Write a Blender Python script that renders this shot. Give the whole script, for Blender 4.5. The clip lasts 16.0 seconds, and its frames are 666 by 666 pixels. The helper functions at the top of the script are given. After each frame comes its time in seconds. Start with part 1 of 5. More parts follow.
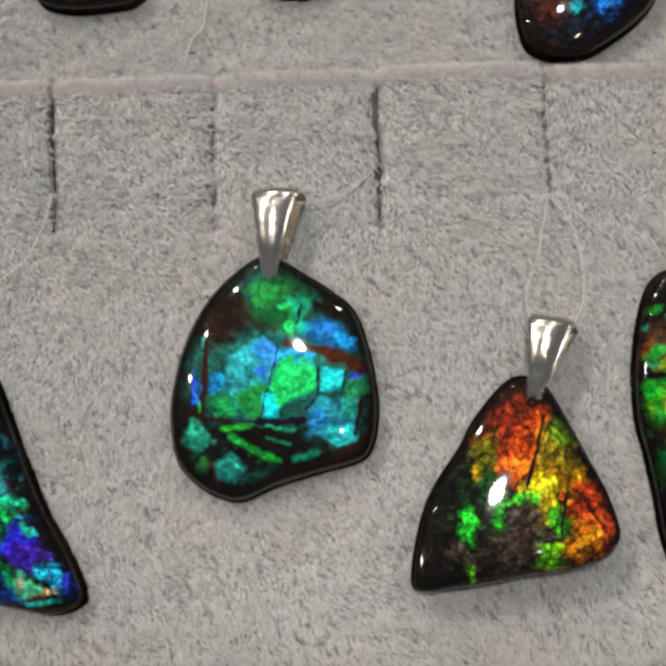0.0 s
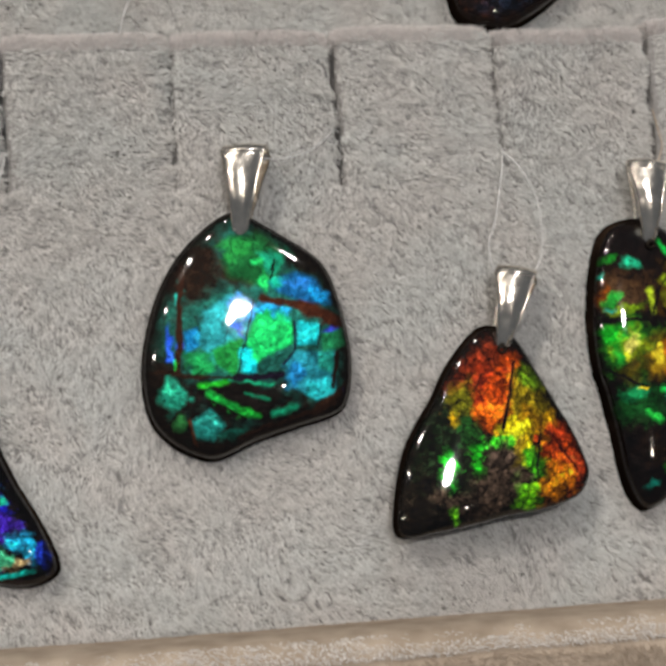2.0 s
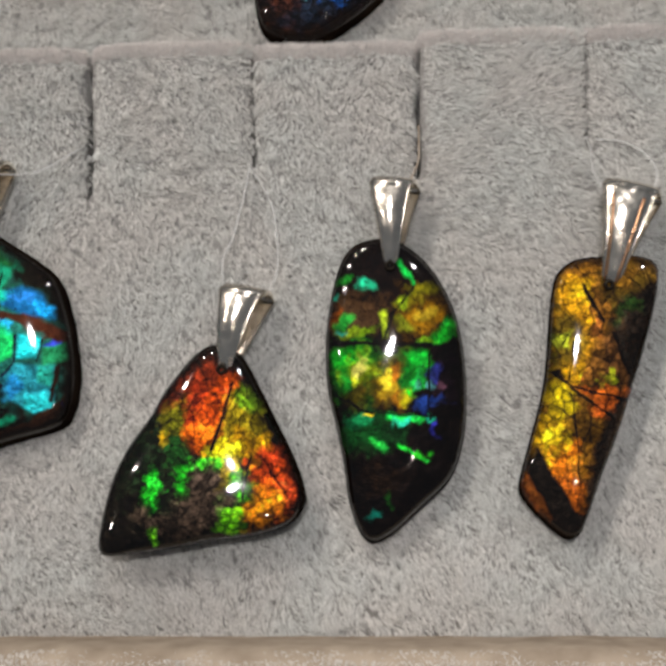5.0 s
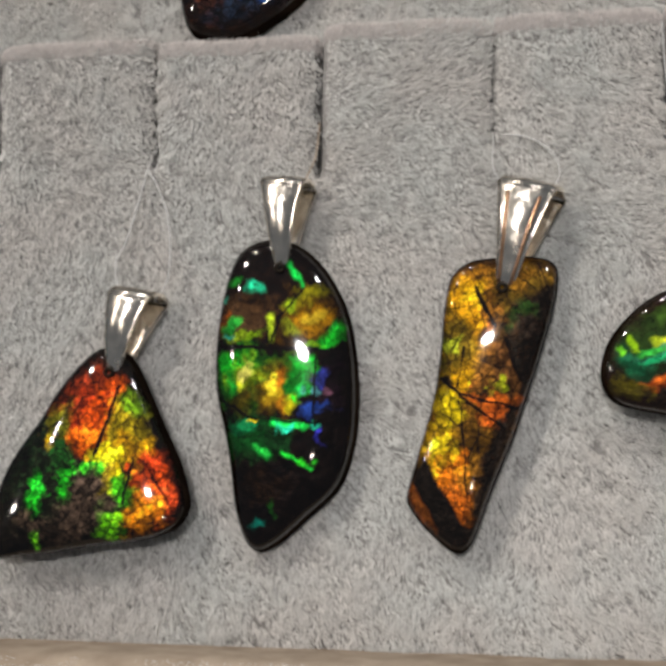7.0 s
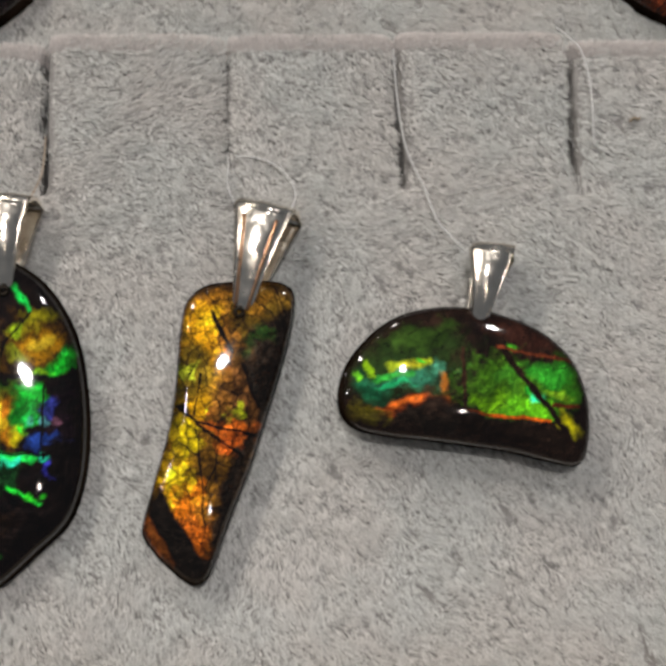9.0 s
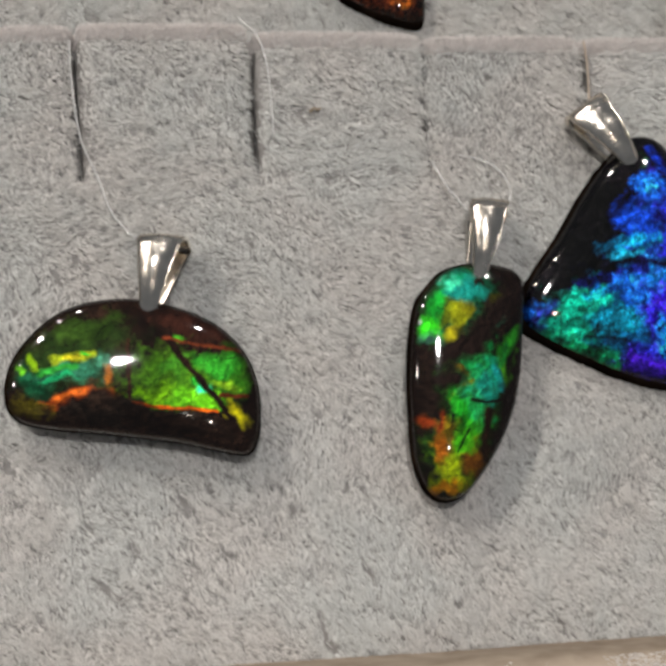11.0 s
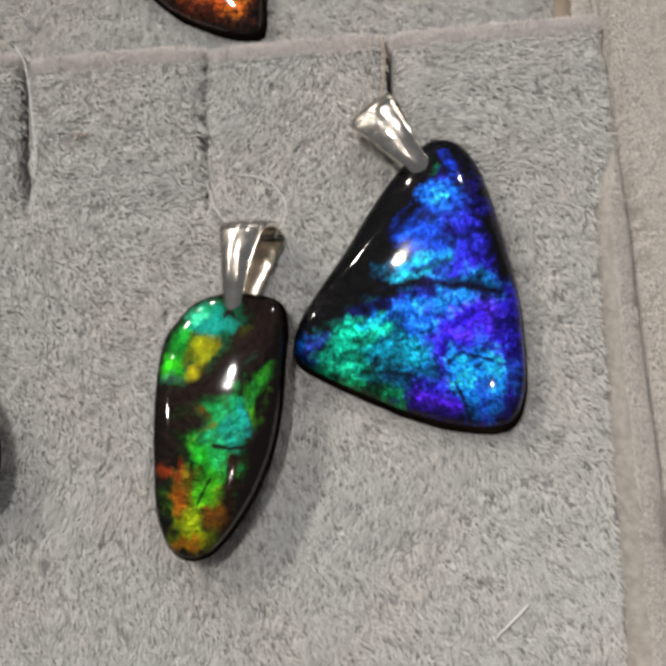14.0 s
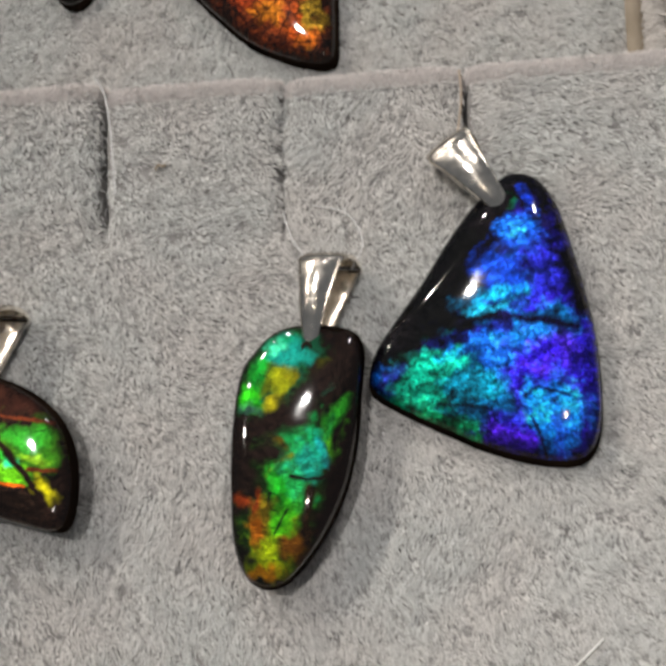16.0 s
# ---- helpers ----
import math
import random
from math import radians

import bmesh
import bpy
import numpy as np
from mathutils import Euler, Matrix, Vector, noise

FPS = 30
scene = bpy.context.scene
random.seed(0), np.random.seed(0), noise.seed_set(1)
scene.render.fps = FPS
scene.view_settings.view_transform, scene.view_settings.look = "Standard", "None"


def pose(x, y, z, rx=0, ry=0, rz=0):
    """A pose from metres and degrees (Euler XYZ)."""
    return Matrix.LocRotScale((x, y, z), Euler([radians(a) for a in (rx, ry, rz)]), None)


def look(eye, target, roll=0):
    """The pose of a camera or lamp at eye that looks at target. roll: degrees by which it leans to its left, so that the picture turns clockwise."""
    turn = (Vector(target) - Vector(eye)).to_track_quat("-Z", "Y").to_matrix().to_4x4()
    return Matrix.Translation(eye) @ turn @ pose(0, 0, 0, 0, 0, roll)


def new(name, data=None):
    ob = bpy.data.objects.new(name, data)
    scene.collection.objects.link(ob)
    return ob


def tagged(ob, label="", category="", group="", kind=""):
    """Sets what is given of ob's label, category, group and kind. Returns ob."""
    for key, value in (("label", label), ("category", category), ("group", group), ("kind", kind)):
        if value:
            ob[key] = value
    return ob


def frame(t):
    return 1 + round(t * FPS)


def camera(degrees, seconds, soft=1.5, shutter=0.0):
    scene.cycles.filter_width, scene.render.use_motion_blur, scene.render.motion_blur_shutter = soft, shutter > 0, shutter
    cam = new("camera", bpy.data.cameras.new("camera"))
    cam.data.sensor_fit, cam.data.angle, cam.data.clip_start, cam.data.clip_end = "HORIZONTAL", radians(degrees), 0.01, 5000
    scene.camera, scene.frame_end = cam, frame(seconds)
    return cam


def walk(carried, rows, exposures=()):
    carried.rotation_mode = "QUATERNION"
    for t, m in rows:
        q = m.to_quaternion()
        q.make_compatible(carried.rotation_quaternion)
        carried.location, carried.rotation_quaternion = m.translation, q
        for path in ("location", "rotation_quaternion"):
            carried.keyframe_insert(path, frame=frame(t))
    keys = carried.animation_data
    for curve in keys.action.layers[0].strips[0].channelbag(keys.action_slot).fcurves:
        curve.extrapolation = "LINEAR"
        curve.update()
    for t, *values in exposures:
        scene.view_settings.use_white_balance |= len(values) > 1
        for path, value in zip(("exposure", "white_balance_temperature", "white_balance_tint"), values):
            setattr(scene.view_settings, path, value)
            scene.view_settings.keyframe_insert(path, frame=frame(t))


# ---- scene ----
cam = camera(30.58, 16.0, soft=3.9)
# The display slopes 18 degrees; P carries its own axes (along, up the slope, out of it) into the world.
P = pose(0, 0, 0.05, 18)
PATH = [
    (0, 0.04210, -0.02611, 0.14337, 4.737, 3.130, -0.779),
    (0.5, 0.03631, -0.02801, 0.14154, 4.638, -0.521, -1.274),
    (1, 0.02069, -0.03156, 0.14167, 5.291, -4.204, -2.029),
    (1.5, 0.01497, -0.03196, 0.14289, 5.946, -6.647, -2.873),
    (2, 0.01835, -0.03366, 0.14255, 6.072, -7.477, -3.337),
    (2.5, 0.02926, -0.03298, 0.14333, 5.750, -8.507, -3.391),
    (3, 0.03833, -0.03152, 0.14298, 5.560, -8.340, -3.172),
    (3.5, 0.04554, -0.03117, 0.14310, 5.537, -7.483, -3.158),
    (4, 0.05899, -0.03215, 0.14594, 5.505, -6.364, -2.946),
    (4.2, 0.06255, -0.03312, 0.14729, 5.550, -4.371, -2.374),
    (6.3, 0.09979, -0.03598, 0.13408, 7.624, 8.057, 0.452),
    (6.5, 0.10186, -0.03505, 0.13408, 7.278, 7.775, 0.372),
    (7, 0.10456, -0.03293, 0.13657, 6.294, 9.269, 0.576),
    (7.5, 0.10309, -0.03554, 0.13956, 6.839, 7.297, 0.463),
    (8, 0.10308, -0.03344, 0.13939, 6.673, 4.283, 0.043),
    (8.5, 0.10229, -0.03465, 0.13711, 7.289, 0.491, -0.501),
    (9, 0.10170, -0.03038, 0.13355, 6.467, -4.161, -1.188),
    (9.5, 0.10309, -0.03170, 0.13249, 6.641, -7.540, -1.764),
    (10, 0.10601, -0.03408, 0.13413, 7.132, -8.911, -2.354),
    (10.2, 0.10853, -0.03369, 0.13447, 6.713, -10.666, -2.517),
    (12.3, 0.16769, -0.02891, 0.13795, 6.068, 0.962, -2.964),
    (12.5, 0.17236, -0.02908, 0.13609, 6.416, 2.272, -2.817),
    (13, 0.17755, -0.02974, 0.13131, 7.813, 4.356, -2.589),
    (13.5, 0.18271, -0.03064, 0.12745, 8.118, 5.622, -2.440),
    (14, 0.18819, -0.03222, 0.12357, 7.942, 7.276, -2.263),
    (14.5, 0.18959, -0.03431, 0.12502, 7.783, 8.367, -1.922),
    (15, 0.18852, -0.03357, 0.12654, 7.993, 9.473, -1.856),
    (15.5, 0.18748, -0.03204, 0.12541, 8.445, 9.223, -2.059),
    (16, 0.18439, -0.02964, 0.12558, 8.321, 8.863, -1.489),
]
walk(cam, [(t, P @ pose(*row)) for t, *row in PATH], [(0, -0.11), (4, -0.09), (7, -0.06), (9, -0.12), (10.2, -0.10), (12.3, 0.04), (16, 0.04)])

# ---- world, lamps ----
world = bpy.data.worlds.new("shop_room")
world.use_nodes = True
scene.world = world
world.node_tree.nodes["Background"].inputs[0].default_value = (0.64, 0.69, 0.76, 1)
world.node_tree.nodes["Background"].inputs[1].default_value = 0.165
scene.view_settings.exposure = 0.0


def lamp(name, direction, distance, radius, watts, colour):
    """A round shop spotlight that shines on the middle of the display."""
    data = bpy.data.lights.new(name, "AREA")
    data.shape, data.size, data.energy, data.color = "DISK", 2 * radius, watts, colour
    goal = P @ Vector((0.10, -0.015, 0))
    eye = goal + (P.to_3x3() @ Vector(direction).normalized()) * distance
    ob = new(name, data)
    ob.matrix_world = look(eye, goal)
    return tagged(ob, "round ceiling spotlight over the counter", "lamp", "spotlights")


lamp("spotlight", (-0.04, 0.18, 1.0), 0.95, 0.020, 3.5, (1.0, 0.96, 0.92))
lamp("spotlight", (-0.62, 0.62, 0.80), 1.15, 0.022, 2.75, (1.0, 0.91, 0.80))
lamp("spotlight", (-0.30, 0.95, 0.62), 1.15, 0.022, 2.2, (1.0, 0.91, 0.80))
lamp("spotlight", (0.42, 0.70, 0.85), 1.15, 0.022, 2.2, (1.0, 0.95, 0.90))
lamp("spotlight", (-0.47, 0.80, 0.70), 1.2, 0.012, 0.9, (1.0, 0.90, 0.78))
lamp("spotlight", (-0.75, 0.38, 0.80), 1.2, 0.012, 0.9, (1.0, 0.90, 0.78))
lamp("spotlight", (0.16, -0.20, 1.0), 1.2, 0.010, 0.4, (1.0, 0.88, 0.74))
lamp("spotlight", (-0.80, 0.15, 0.75), 1.2, 0.016, 0.8, (1.0, 0.91, 0.80))


# ---- materials ----
def node_material(name):
    m = bpy.data.materials.new(name)
    m.use_nodes = True
    return m, m.node_tree.nodes, m.node_tree.links, m.node_tree.nodes["Principled BSDF"]


def noise_node(n, l, scale, detail=3.0, space="Object"):
    co, no = n.new("ShaderNodeTexCoord"), n.new("ShaderNodeTexNoise")
    no.inputs["Scale"].default_value, no.inputs["Detail"].default_value = scale, detail
    l.new(co.outputs[space], no.inputs["Vector"])
    return no


def ramp_node(n, l, source, stops):
    r = n.new("ShaderNodeValToRGB")
    while len(r.color_ramp.elements) < len(stops):
        r.color_ramp.elements.new(0.5)
    for e, (at, c) in zip(r.color_ramp.elements, stops):
        e.position, e.color = at, (*c, 1)
    l.new(source, r.inputs[0])
    return r


def bump_node(n, l, height, bsdf, strength, distance):
    b = n.new("ShaderNodeBump")
    b.inputs["Strength"].default_value, b.inputs["Distance"].default_value = strength, distance
    l.new(height, b.inputs["Height"])
    l.new(b.outputs[0], bsdf.inputs["Normal"])


def cloth(name, dark, light, scale=900.0):
    """The woven ground of a pile fabric, blotched at two scales."""
    m, n, l, b = node_material(name)
    fine, wide = noise_node(n, l, scale, 4), noise_node(n, l, scale / 14, 3)
    add = n.new("ShaderNodeMath")
    add.operation = "MULTIPLY_ADD"
    add.inputs[1].default_value = 0.45
    l.new(wide.outputs[0], add.inputs[0])
    l.new(fine.outputs[0], add.inputs[2])
    r = ramp_node(n, l, add.outputs[0], [(0.45, dark), (0.95, light)])
    l.new(r.outputs[0], b.inputs["Base Color"])
    b.inputs["Roughness"].default_value = 0.95
    b.inputs["Specular IOR Level"].default_value = 0.1
    bump_node(n, l, fine.outputs[0], b, 0.6, 0.0006)
    return m


def pile(name, dark, light, cool=(1.0, 1.0, 1.0), warm=(1.0, 1.0, 1.0)):
    """Short fibres; every strand has its own shade, and brushed patches lean to a cooler or a warmer tone."""
    m, n, l, b = node_material(name)
    g = n.new("ShaderNodeNewGeometry")
    r = ramp_node(n, l, g.outputs["Random Per Island"], [(0.0, dark), (0.45, [0.5 * (p + q) for p, q in zip(dark, light)]), (1.0, light)])
    brushed = ramp_node(n, l, noise_node(n, l, 70, 3).outputs[0], [(0.40, cool), (0.60, warm)])
    mix = n.new("ShaderNodeMix")
    mix.data_type, mix.blend_type = "RGBA", "MULTIPLY"
    mix.inputs["Factor"].default_value = 1.0
    l.new(r.outputs[0], mix.inputs[6])
    l.new(brushed.outputs[0], mix.inputs[7])
    l.new(mix.outputs[2], b.inputs["Base Color"])
    b.inputs["Roughness"].default_value = 0.85
    b.inputs["Specular IOR Level"].default_value = 0.08
    b.inputs["Sheen Weight"].default_value = 0.08
    return m


# darker than the pile, so shade between tufts and in slits is partly painted
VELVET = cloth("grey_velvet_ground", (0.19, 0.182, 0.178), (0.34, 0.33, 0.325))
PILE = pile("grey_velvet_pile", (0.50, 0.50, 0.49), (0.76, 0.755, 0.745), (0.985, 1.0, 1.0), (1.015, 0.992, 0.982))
# same velvet as PILE, lightened to paint the lamplight caught along the fold
LIP_PILE = pile("lit_velvet_fold", (0.60, 0.56, 0.545), (0.84, 0.79, 0.77))
WALL_CLOTH = cloth("warm_grey_velvet_ground", (0.31, 0.285, 0.26), (0.47, 0.44, 0.41))
WALL_PILE = pile("warm_grey_velvet_pile", (0.52, 0.49, 0.465), (0.72, 0.685, 0.655))
SUEDE = cloth("beige_suede", (0.30, 0.24, 0.185), (0.50, 0.415, 0.335), 260.0)
SUEDE_PILE = pile("beige_suede_pile", (0.30, 0.24, 0.185), (0.45, 0.37, 0.30))


def metal(name, colour, rough):
    m, n, l, b = node_material(name)
    no = noise_node(n, l, 700, 4)
    r = ramp_node(n, l, no.outputs[0], [(0.3, [c * 0.82 for c in colour]), (0.7, colour)])
    q = ramp_node(n, l, no.outputs[0], [(0.25, (rough * 0.7,) * 3), (0.8, (rough * 1.5,) * 3)])
    l.new(r.outputs[0], b.inputs["Base Color"])
    l.new(q.outputs[0], b.inputs["Roughness"])
    b.inputs["Metallic"].default_value = 1.0
    bump_node(n, l, noise_node(n, l, 420, 2).outputs[0], b, 0.35, 0.0006)
    return m


SILVER = metal("polished_silver", (0.99, 0.91, 0.80), 0.21)
HOLE = metal("dark_metal", (0.03, 0.025, 0.02), 0.5)
COPPER = metal("copper_tinted_edge", (0.62, 0.36, 0.22), 0.3)


def gem(name, grain, rough=0.45):
    """Polished ammonite shell under clear resin: the colours are held by the mesh, broken up by a fine crackle."""
    m, n, l, b = node_material(name)
    a = n.new("ShaderNodeAttribute")
    a.attribute_name = "shell_colour"
    fine = noise_node(n, l, 1500, 4)
    mix = n.new("ShaderNodeMix")
    mix.data_type, mix.blend_type = "RGBA", "MULTIPLY"
    mix.inputs["Factor"].default_value = 0.7 * grain
    r = ramp_node(n, l, fine.outputs[0], [(0.36, (0.22, 0.22, 0.22)), (0.50, (0.95, 0.95, 0.95)), (0.68, (2.0, 2.0, 2.0))])
    l.new(a.outputs["Color"], mix.inputs[6])
    l.new(r.outputs[0], mix.inputs[7])
    # flakes a quarter of a millimetre wide, each of its own brightness
    flakes = n.new("ShaderNodeTexVoronoi")
    flakes.inputs["Scale"].default_value = 3600.0
    l.new(n.new("ShaderNodeTexCoord").outputs["Object"], flakes.inputs["Vector"])
    shade = ramp_node(n, l, flakes.outputs["Color"], [(0.15, (0.45, 0.45, 0.45)), (0.5, (0.95, 0.95, 0.95)), (0.85, (1.7, 1.7, 1.7))])
    spark = n.new("ShaderNodeMix")
    spark.data_type, spark.blend_type = "RGBA", "MULTIPLY"
    spark.inputs["Factor"].default_value = grain
    l.new(mix.outputs[2], spark.inputs[6])
    l.new(shade.outputs[0], spark.inputs[7])
    l.new(spark.outputs[2], b.inputs["Base Color"])
    b.inputs["Roughness"].default_value = rough
    b.inputs["Specular IOR Level"].default_value = 0.05
    b.inputs["Metallic"].default_value = 0.6
    b.inputs["Coat Weight"].default_value = 1.0
    b.inputs["Coat Roughness"].default_value = 0.05
    b.inputs["Coat IOR"].default_value = 1.45
    bump_node(n, l, noise_node(n, l, 900, 4).outputs[0], b, 0.7, 0.0005)
    return m


GEM = gem("polished_ammonite_shell", 0.7)
CLEAR_GEM = gem("clear_ammonite_shell", 0.28)


def matrix_rock():
    """The dark brown rock left behind the shell, ground smooth but not polished."""
    m, n, l, b = node_material("dark_brown_matrix_rock")
    fine, wide = noise_node(n, l, 1200, 4), noise_node(n, l, 180, 3)
    r = ramp_node(n, l, wide.outputs[0], [(0.35, (0.006, 0.004, 0.003)), (0.55, (0.012, 0.008, 0.006)), (0.75, (0.030, 0.019, 0.013))])
    l.new(r.outputs[0], b.inputs["Base Color"])
    b.inputs["Roughness"].default_value = 0.9
    b.inputs["Specular IOR Level"].default_value = 0.0
    bump_node(n, l, fine.outputs[0], b, 0.4, 0.0003)
    return m


ROCK = matrix_rock()


def clear_line():
    m, n, l, b = node_material("clear_nylon")
    b.inputs["Base Color"].default_value = (0.95, 0.95, 0.95, 1)
    b.inputs["Transmission Weight"].default_value = 0.45
    b.inputs["Roughness"].default_value = 0.06
    b.inputs["IOR"].default_value = 1.5
    return m


NYLON = clear_line()
BOARD = cloth("beige_card", (0.24, 0.20, 0.15), (0.40, 0.34, 0.27), 300.0)
COUNTER = cloth("grey_counter", (0.10, 0.10, 0.10), (0.16, 0.155, 0.15), 40.0)


# ---- helpers of the place ----
MM = 0.001


def thing(name, label, category, at=(0, 0, 0), group="", kind=""):
    """An empty at a place on the display, given in millimetres along, up and out of the slope."""
    ob = new(name)
    ob.empty_display_size = 0.005
    ob.matrix_world = P @ Matrix.Translation([c * MM for c in at])
    return tagged(ob, label, category, group, kind)


def mesh_part(name, verts, faces, material, parent=None, label="", smooth=True, kind=""):
    me = bpy.data.meshes.new(name)
    me.from_pydata([tuple(v) for v in verts], [], [tuple(f) for f in faces])
    me.materials.append(material)
    if smooth:
        me.shade_smooth()
    ob = new(name, me)
    if parent:
        ob.parent = parent
    return tagged(ob, label, kind=kind)


def value_noise(x, y, scale, seed):
    """Smooth noise between 0 and 1, on arrays."""
    x, y = np.asarray(x) / scale + 311.7 + seed * 17.3, np.asarray(y) / scale + 173.1 + seed * 9.1
    i, j = np.floor(x), np.floor(y)
    f, g = x - i, y - j
    f, g = f * f * (3 - 2 * f), g * g * (3 - 2 * g)

    def h(a, b):
        s = np.sin(a * 127.1 + b * 311.7 + seed * 74.7) * 43758.5453
        return s - np.floor(s)

    return (h(i, j) * (1 - f) + h(i + 1, j) * f) * (1 - g) + (h(i, j + 1) * (1 - f) + h(i + 1, j + 1) * f) * g


def fbm(x, y, scale, seed):
    return sum(value_noise(x, y, scale / 2**k, seed + 5 * k) * w for k, w in enumerate((0.52, 0.28, 0.2)))


# ---- the display: pads, slits, pile ----
SLITS = [(0.0, 0.5, -1.2, 0.55), (20.0, 20.0, -1.2, 0.45), (39.6, 40.2, -1.2, 0.6), (59.7, 60.2, 2.6, 0.5), (80.0, 79.9, 0.6, 0.7),
         (100.2, 100.0, 3.6, 0.4), (119.4, 119.9, 1.2, 0.7), (139.6, 139.7, 0.6, 0.8), (160.2, 159.8, 0.6, 0.4), (179.9, 180.0, 4.0, 0.6)]
TAB_TOPS = [17.4, 17.4, 17.5, 18.0, 17.4, 18.6, 18.8, 19.0, 18.1, 17.8, 17.7]
TAB_RISE = [0.0, -0.15, 0.1, -0.2, 0.15, -0.1, -0.25, 0.05, 0.15, -0.15, 0.05]


def wall_seam(v):
    """Where the pad meets the end wall, where the groove of the wall runs, and how far the roll between them swells, by the height on the slope."""
    v = np.asarray(v, float)
    groove = 203.3 - 0.05 * np.clip(v, -60, 20)
    swell = np.clip((6 - v) / 10, 0, 1)
    swell = swell * swell * (3 - 2 * swell)
    return 200.3 * swell + (groove - 0.6) * (1 - swell), groove, swell


def slit_line(s, v):
    top, low, end, _ = s
    return low + (top - low) * np.clip((v - end) / 18.0, 0, 1)


def tab_of(u):
    return np.searchsorted([s[0] for s in SLITS], u)


def pad_face(u, v, slits=True):
    """How far the face of a pad stands out, in millimetres: a gentle swell, the slits pressed in, the upper lip rounded off."""
    w = 0.5 * (fbm(u, v, 26, 3) - 0.5) - 0.02 * np.clip(-46 - v, 0, 20) ** 2
    if slits:
        k = tab_of(u)
        w = w + np.take(TAB_RISE, k) * np.clip((v - 1) / 10, 0, 1)
        for s in SLITS:
            d = np.abs(u - slit_line(s, v) - 0.2 * (value_noise(u * 0, v, 3.0, 8) - 0.5))
            w = w - np.clip((v - s[2]) / 1.2 + 0.5, 0, 1) * (3.2 * np.exp(-((d / (0.5 * s[3])) ** 2)) + 0.9 * np.exp(-((d / 1.6) ** 2)))
    return w


def pad_top(u, slits=True):
    return np.take(TAB_TOPS, tab_of(u)) + 0.4 * (value_noise(u, u * 0, 6, 2) - 0.5) if slits else 17.5 + 0.0 * u


def lip(v, top):
    """The round of the upper edge, 2.2 mm."""
    a = np.clip((v - (top - 2.2)) / 2.2, 0, 1)
    return -2.2 * (1 - np.sqrt(1 - a * a))


def pad(name, at, u0, u1, v0, slits, label, step=0.7):
    us = np.arange(u0, u1 + 0.01, step)
    if slits:
        us = np.unique(np.concatenate([us] + [s[1] + np.arange(-1.4, 1.41, 0.2) for s in SLITS]))
    t = np.concatenate([np.linspace(0, 0.85, 70), 1 - 0.15 * (1 - np.linspace(0, 1, 15)[1:]) ** 2])
    uu, tt = np.meshgrid(us, t, indexing="ij")
    top = pad_top(uu, slits)
    vv = v0 + (top - v0) * tt
    ww = pad_face(uu, vv, slits) + lip(vv, top)
    back = [(top[:, -1:], np.full((len(us), 1), d)) for d in (-6.0, -14.0, -23.0)]
    vv = np.concatenate([vv] + [b[0] for b in back], 1)
    ww = np.concatenate([ww] + [b[1] for b in back], 1)
    uu = np.repeat(us[:, None], vv.shape[1], 1)
    n, m = vv.shape
    uu = uu + np.clip((uu - (u1 - 8)) / 8, 0, 1) * 0.026 * vv * bool(slits)
    verts = np.stack([uu, vv, ww], -1).reshape(-1, 3) * MM
    faces = [(i * m + j, (i + 1) * m + j, (i + 1) * m + j + 1, i * m + j + 1) for i in range(n - 1) for j in range(m - 1)]
    ob = thing(name, label, "display pad", at, "tiers of the display")
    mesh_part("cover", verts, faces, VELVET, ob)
    return ob


def strands(base, out, lean, length, width, material, parent, name="velvet_nap", flat=0.0):
    """A nap of short tapered fibres, one mesh: base points, outward ways and leans as arrays in millimetres."""
    n = len(base)
    way = out + lean
    way /= np.linalg.norm(way, axis=1)[:, None]
    side = np.cross(way, out) + np.random.normal(0, 0.12, (n, 3)) + [flat, 0, 0]
    side /= np.linalg.norm(side, axis=1)[:, None]
    length = length * np.random.uniform(0.55, 1.25, (n, 1))
    width = width * np.random.uniform(0.6, 1.4, (n, 1))
    mid, tip = base + way * length * 0.5 + out * length * 0.08, base + way * length
    verts = np.stack([base - side * width, base + side * width, mid + side * width * 0.85, tip, mid - side * width * 0.85], 1).reshape(-1, 3) * MM
    k = np.arange(n)[:, None] * 5
    quads, tris = (k + [0, 1, 2, 4]), (k + [4, 2, 3])
    me = bpy.data.meshes.new(name)
    me.vertices.add(5 * n)
    me.vertices.foreach_set("co", verts.ravel())
    loops = np.concatenate([quads.ravel(), tris.ravel()])
    me.loops.add(len(loops))
    me.loops.foreach_set("vertex_index", loops)
    me.polygons.add(2 * n)
    me.polygons.foreach_set("loop_start", np.concatenate([np.arange(n) * 4, 4 * n + np.arange(n) * 3]))
    me.polygons.foreach_set("loop_total", np.concatenate([np.full(n, 4), np.full(n, 3)]))
    me.update()
    me.validate()
    me.shade_smooth()
    me.materials.append(material)
    ob = new(name, me)
    ob.parent = parent
    return tagged(ob, kind="stuff")


def nap(u, v, seed):
    """Which way the pile is brushed, as two arrays."""
    a = np.random.normal(0, 0.3, len(u)) + 5.35 + 1.1 * (fbm(u, v, 14, seed) - 0.5) * 2 + 0.65 * (value_noise(u, v, 1.3, seed + 3) - 0.5) * 2
    return np.cos(a), np.sin(a)


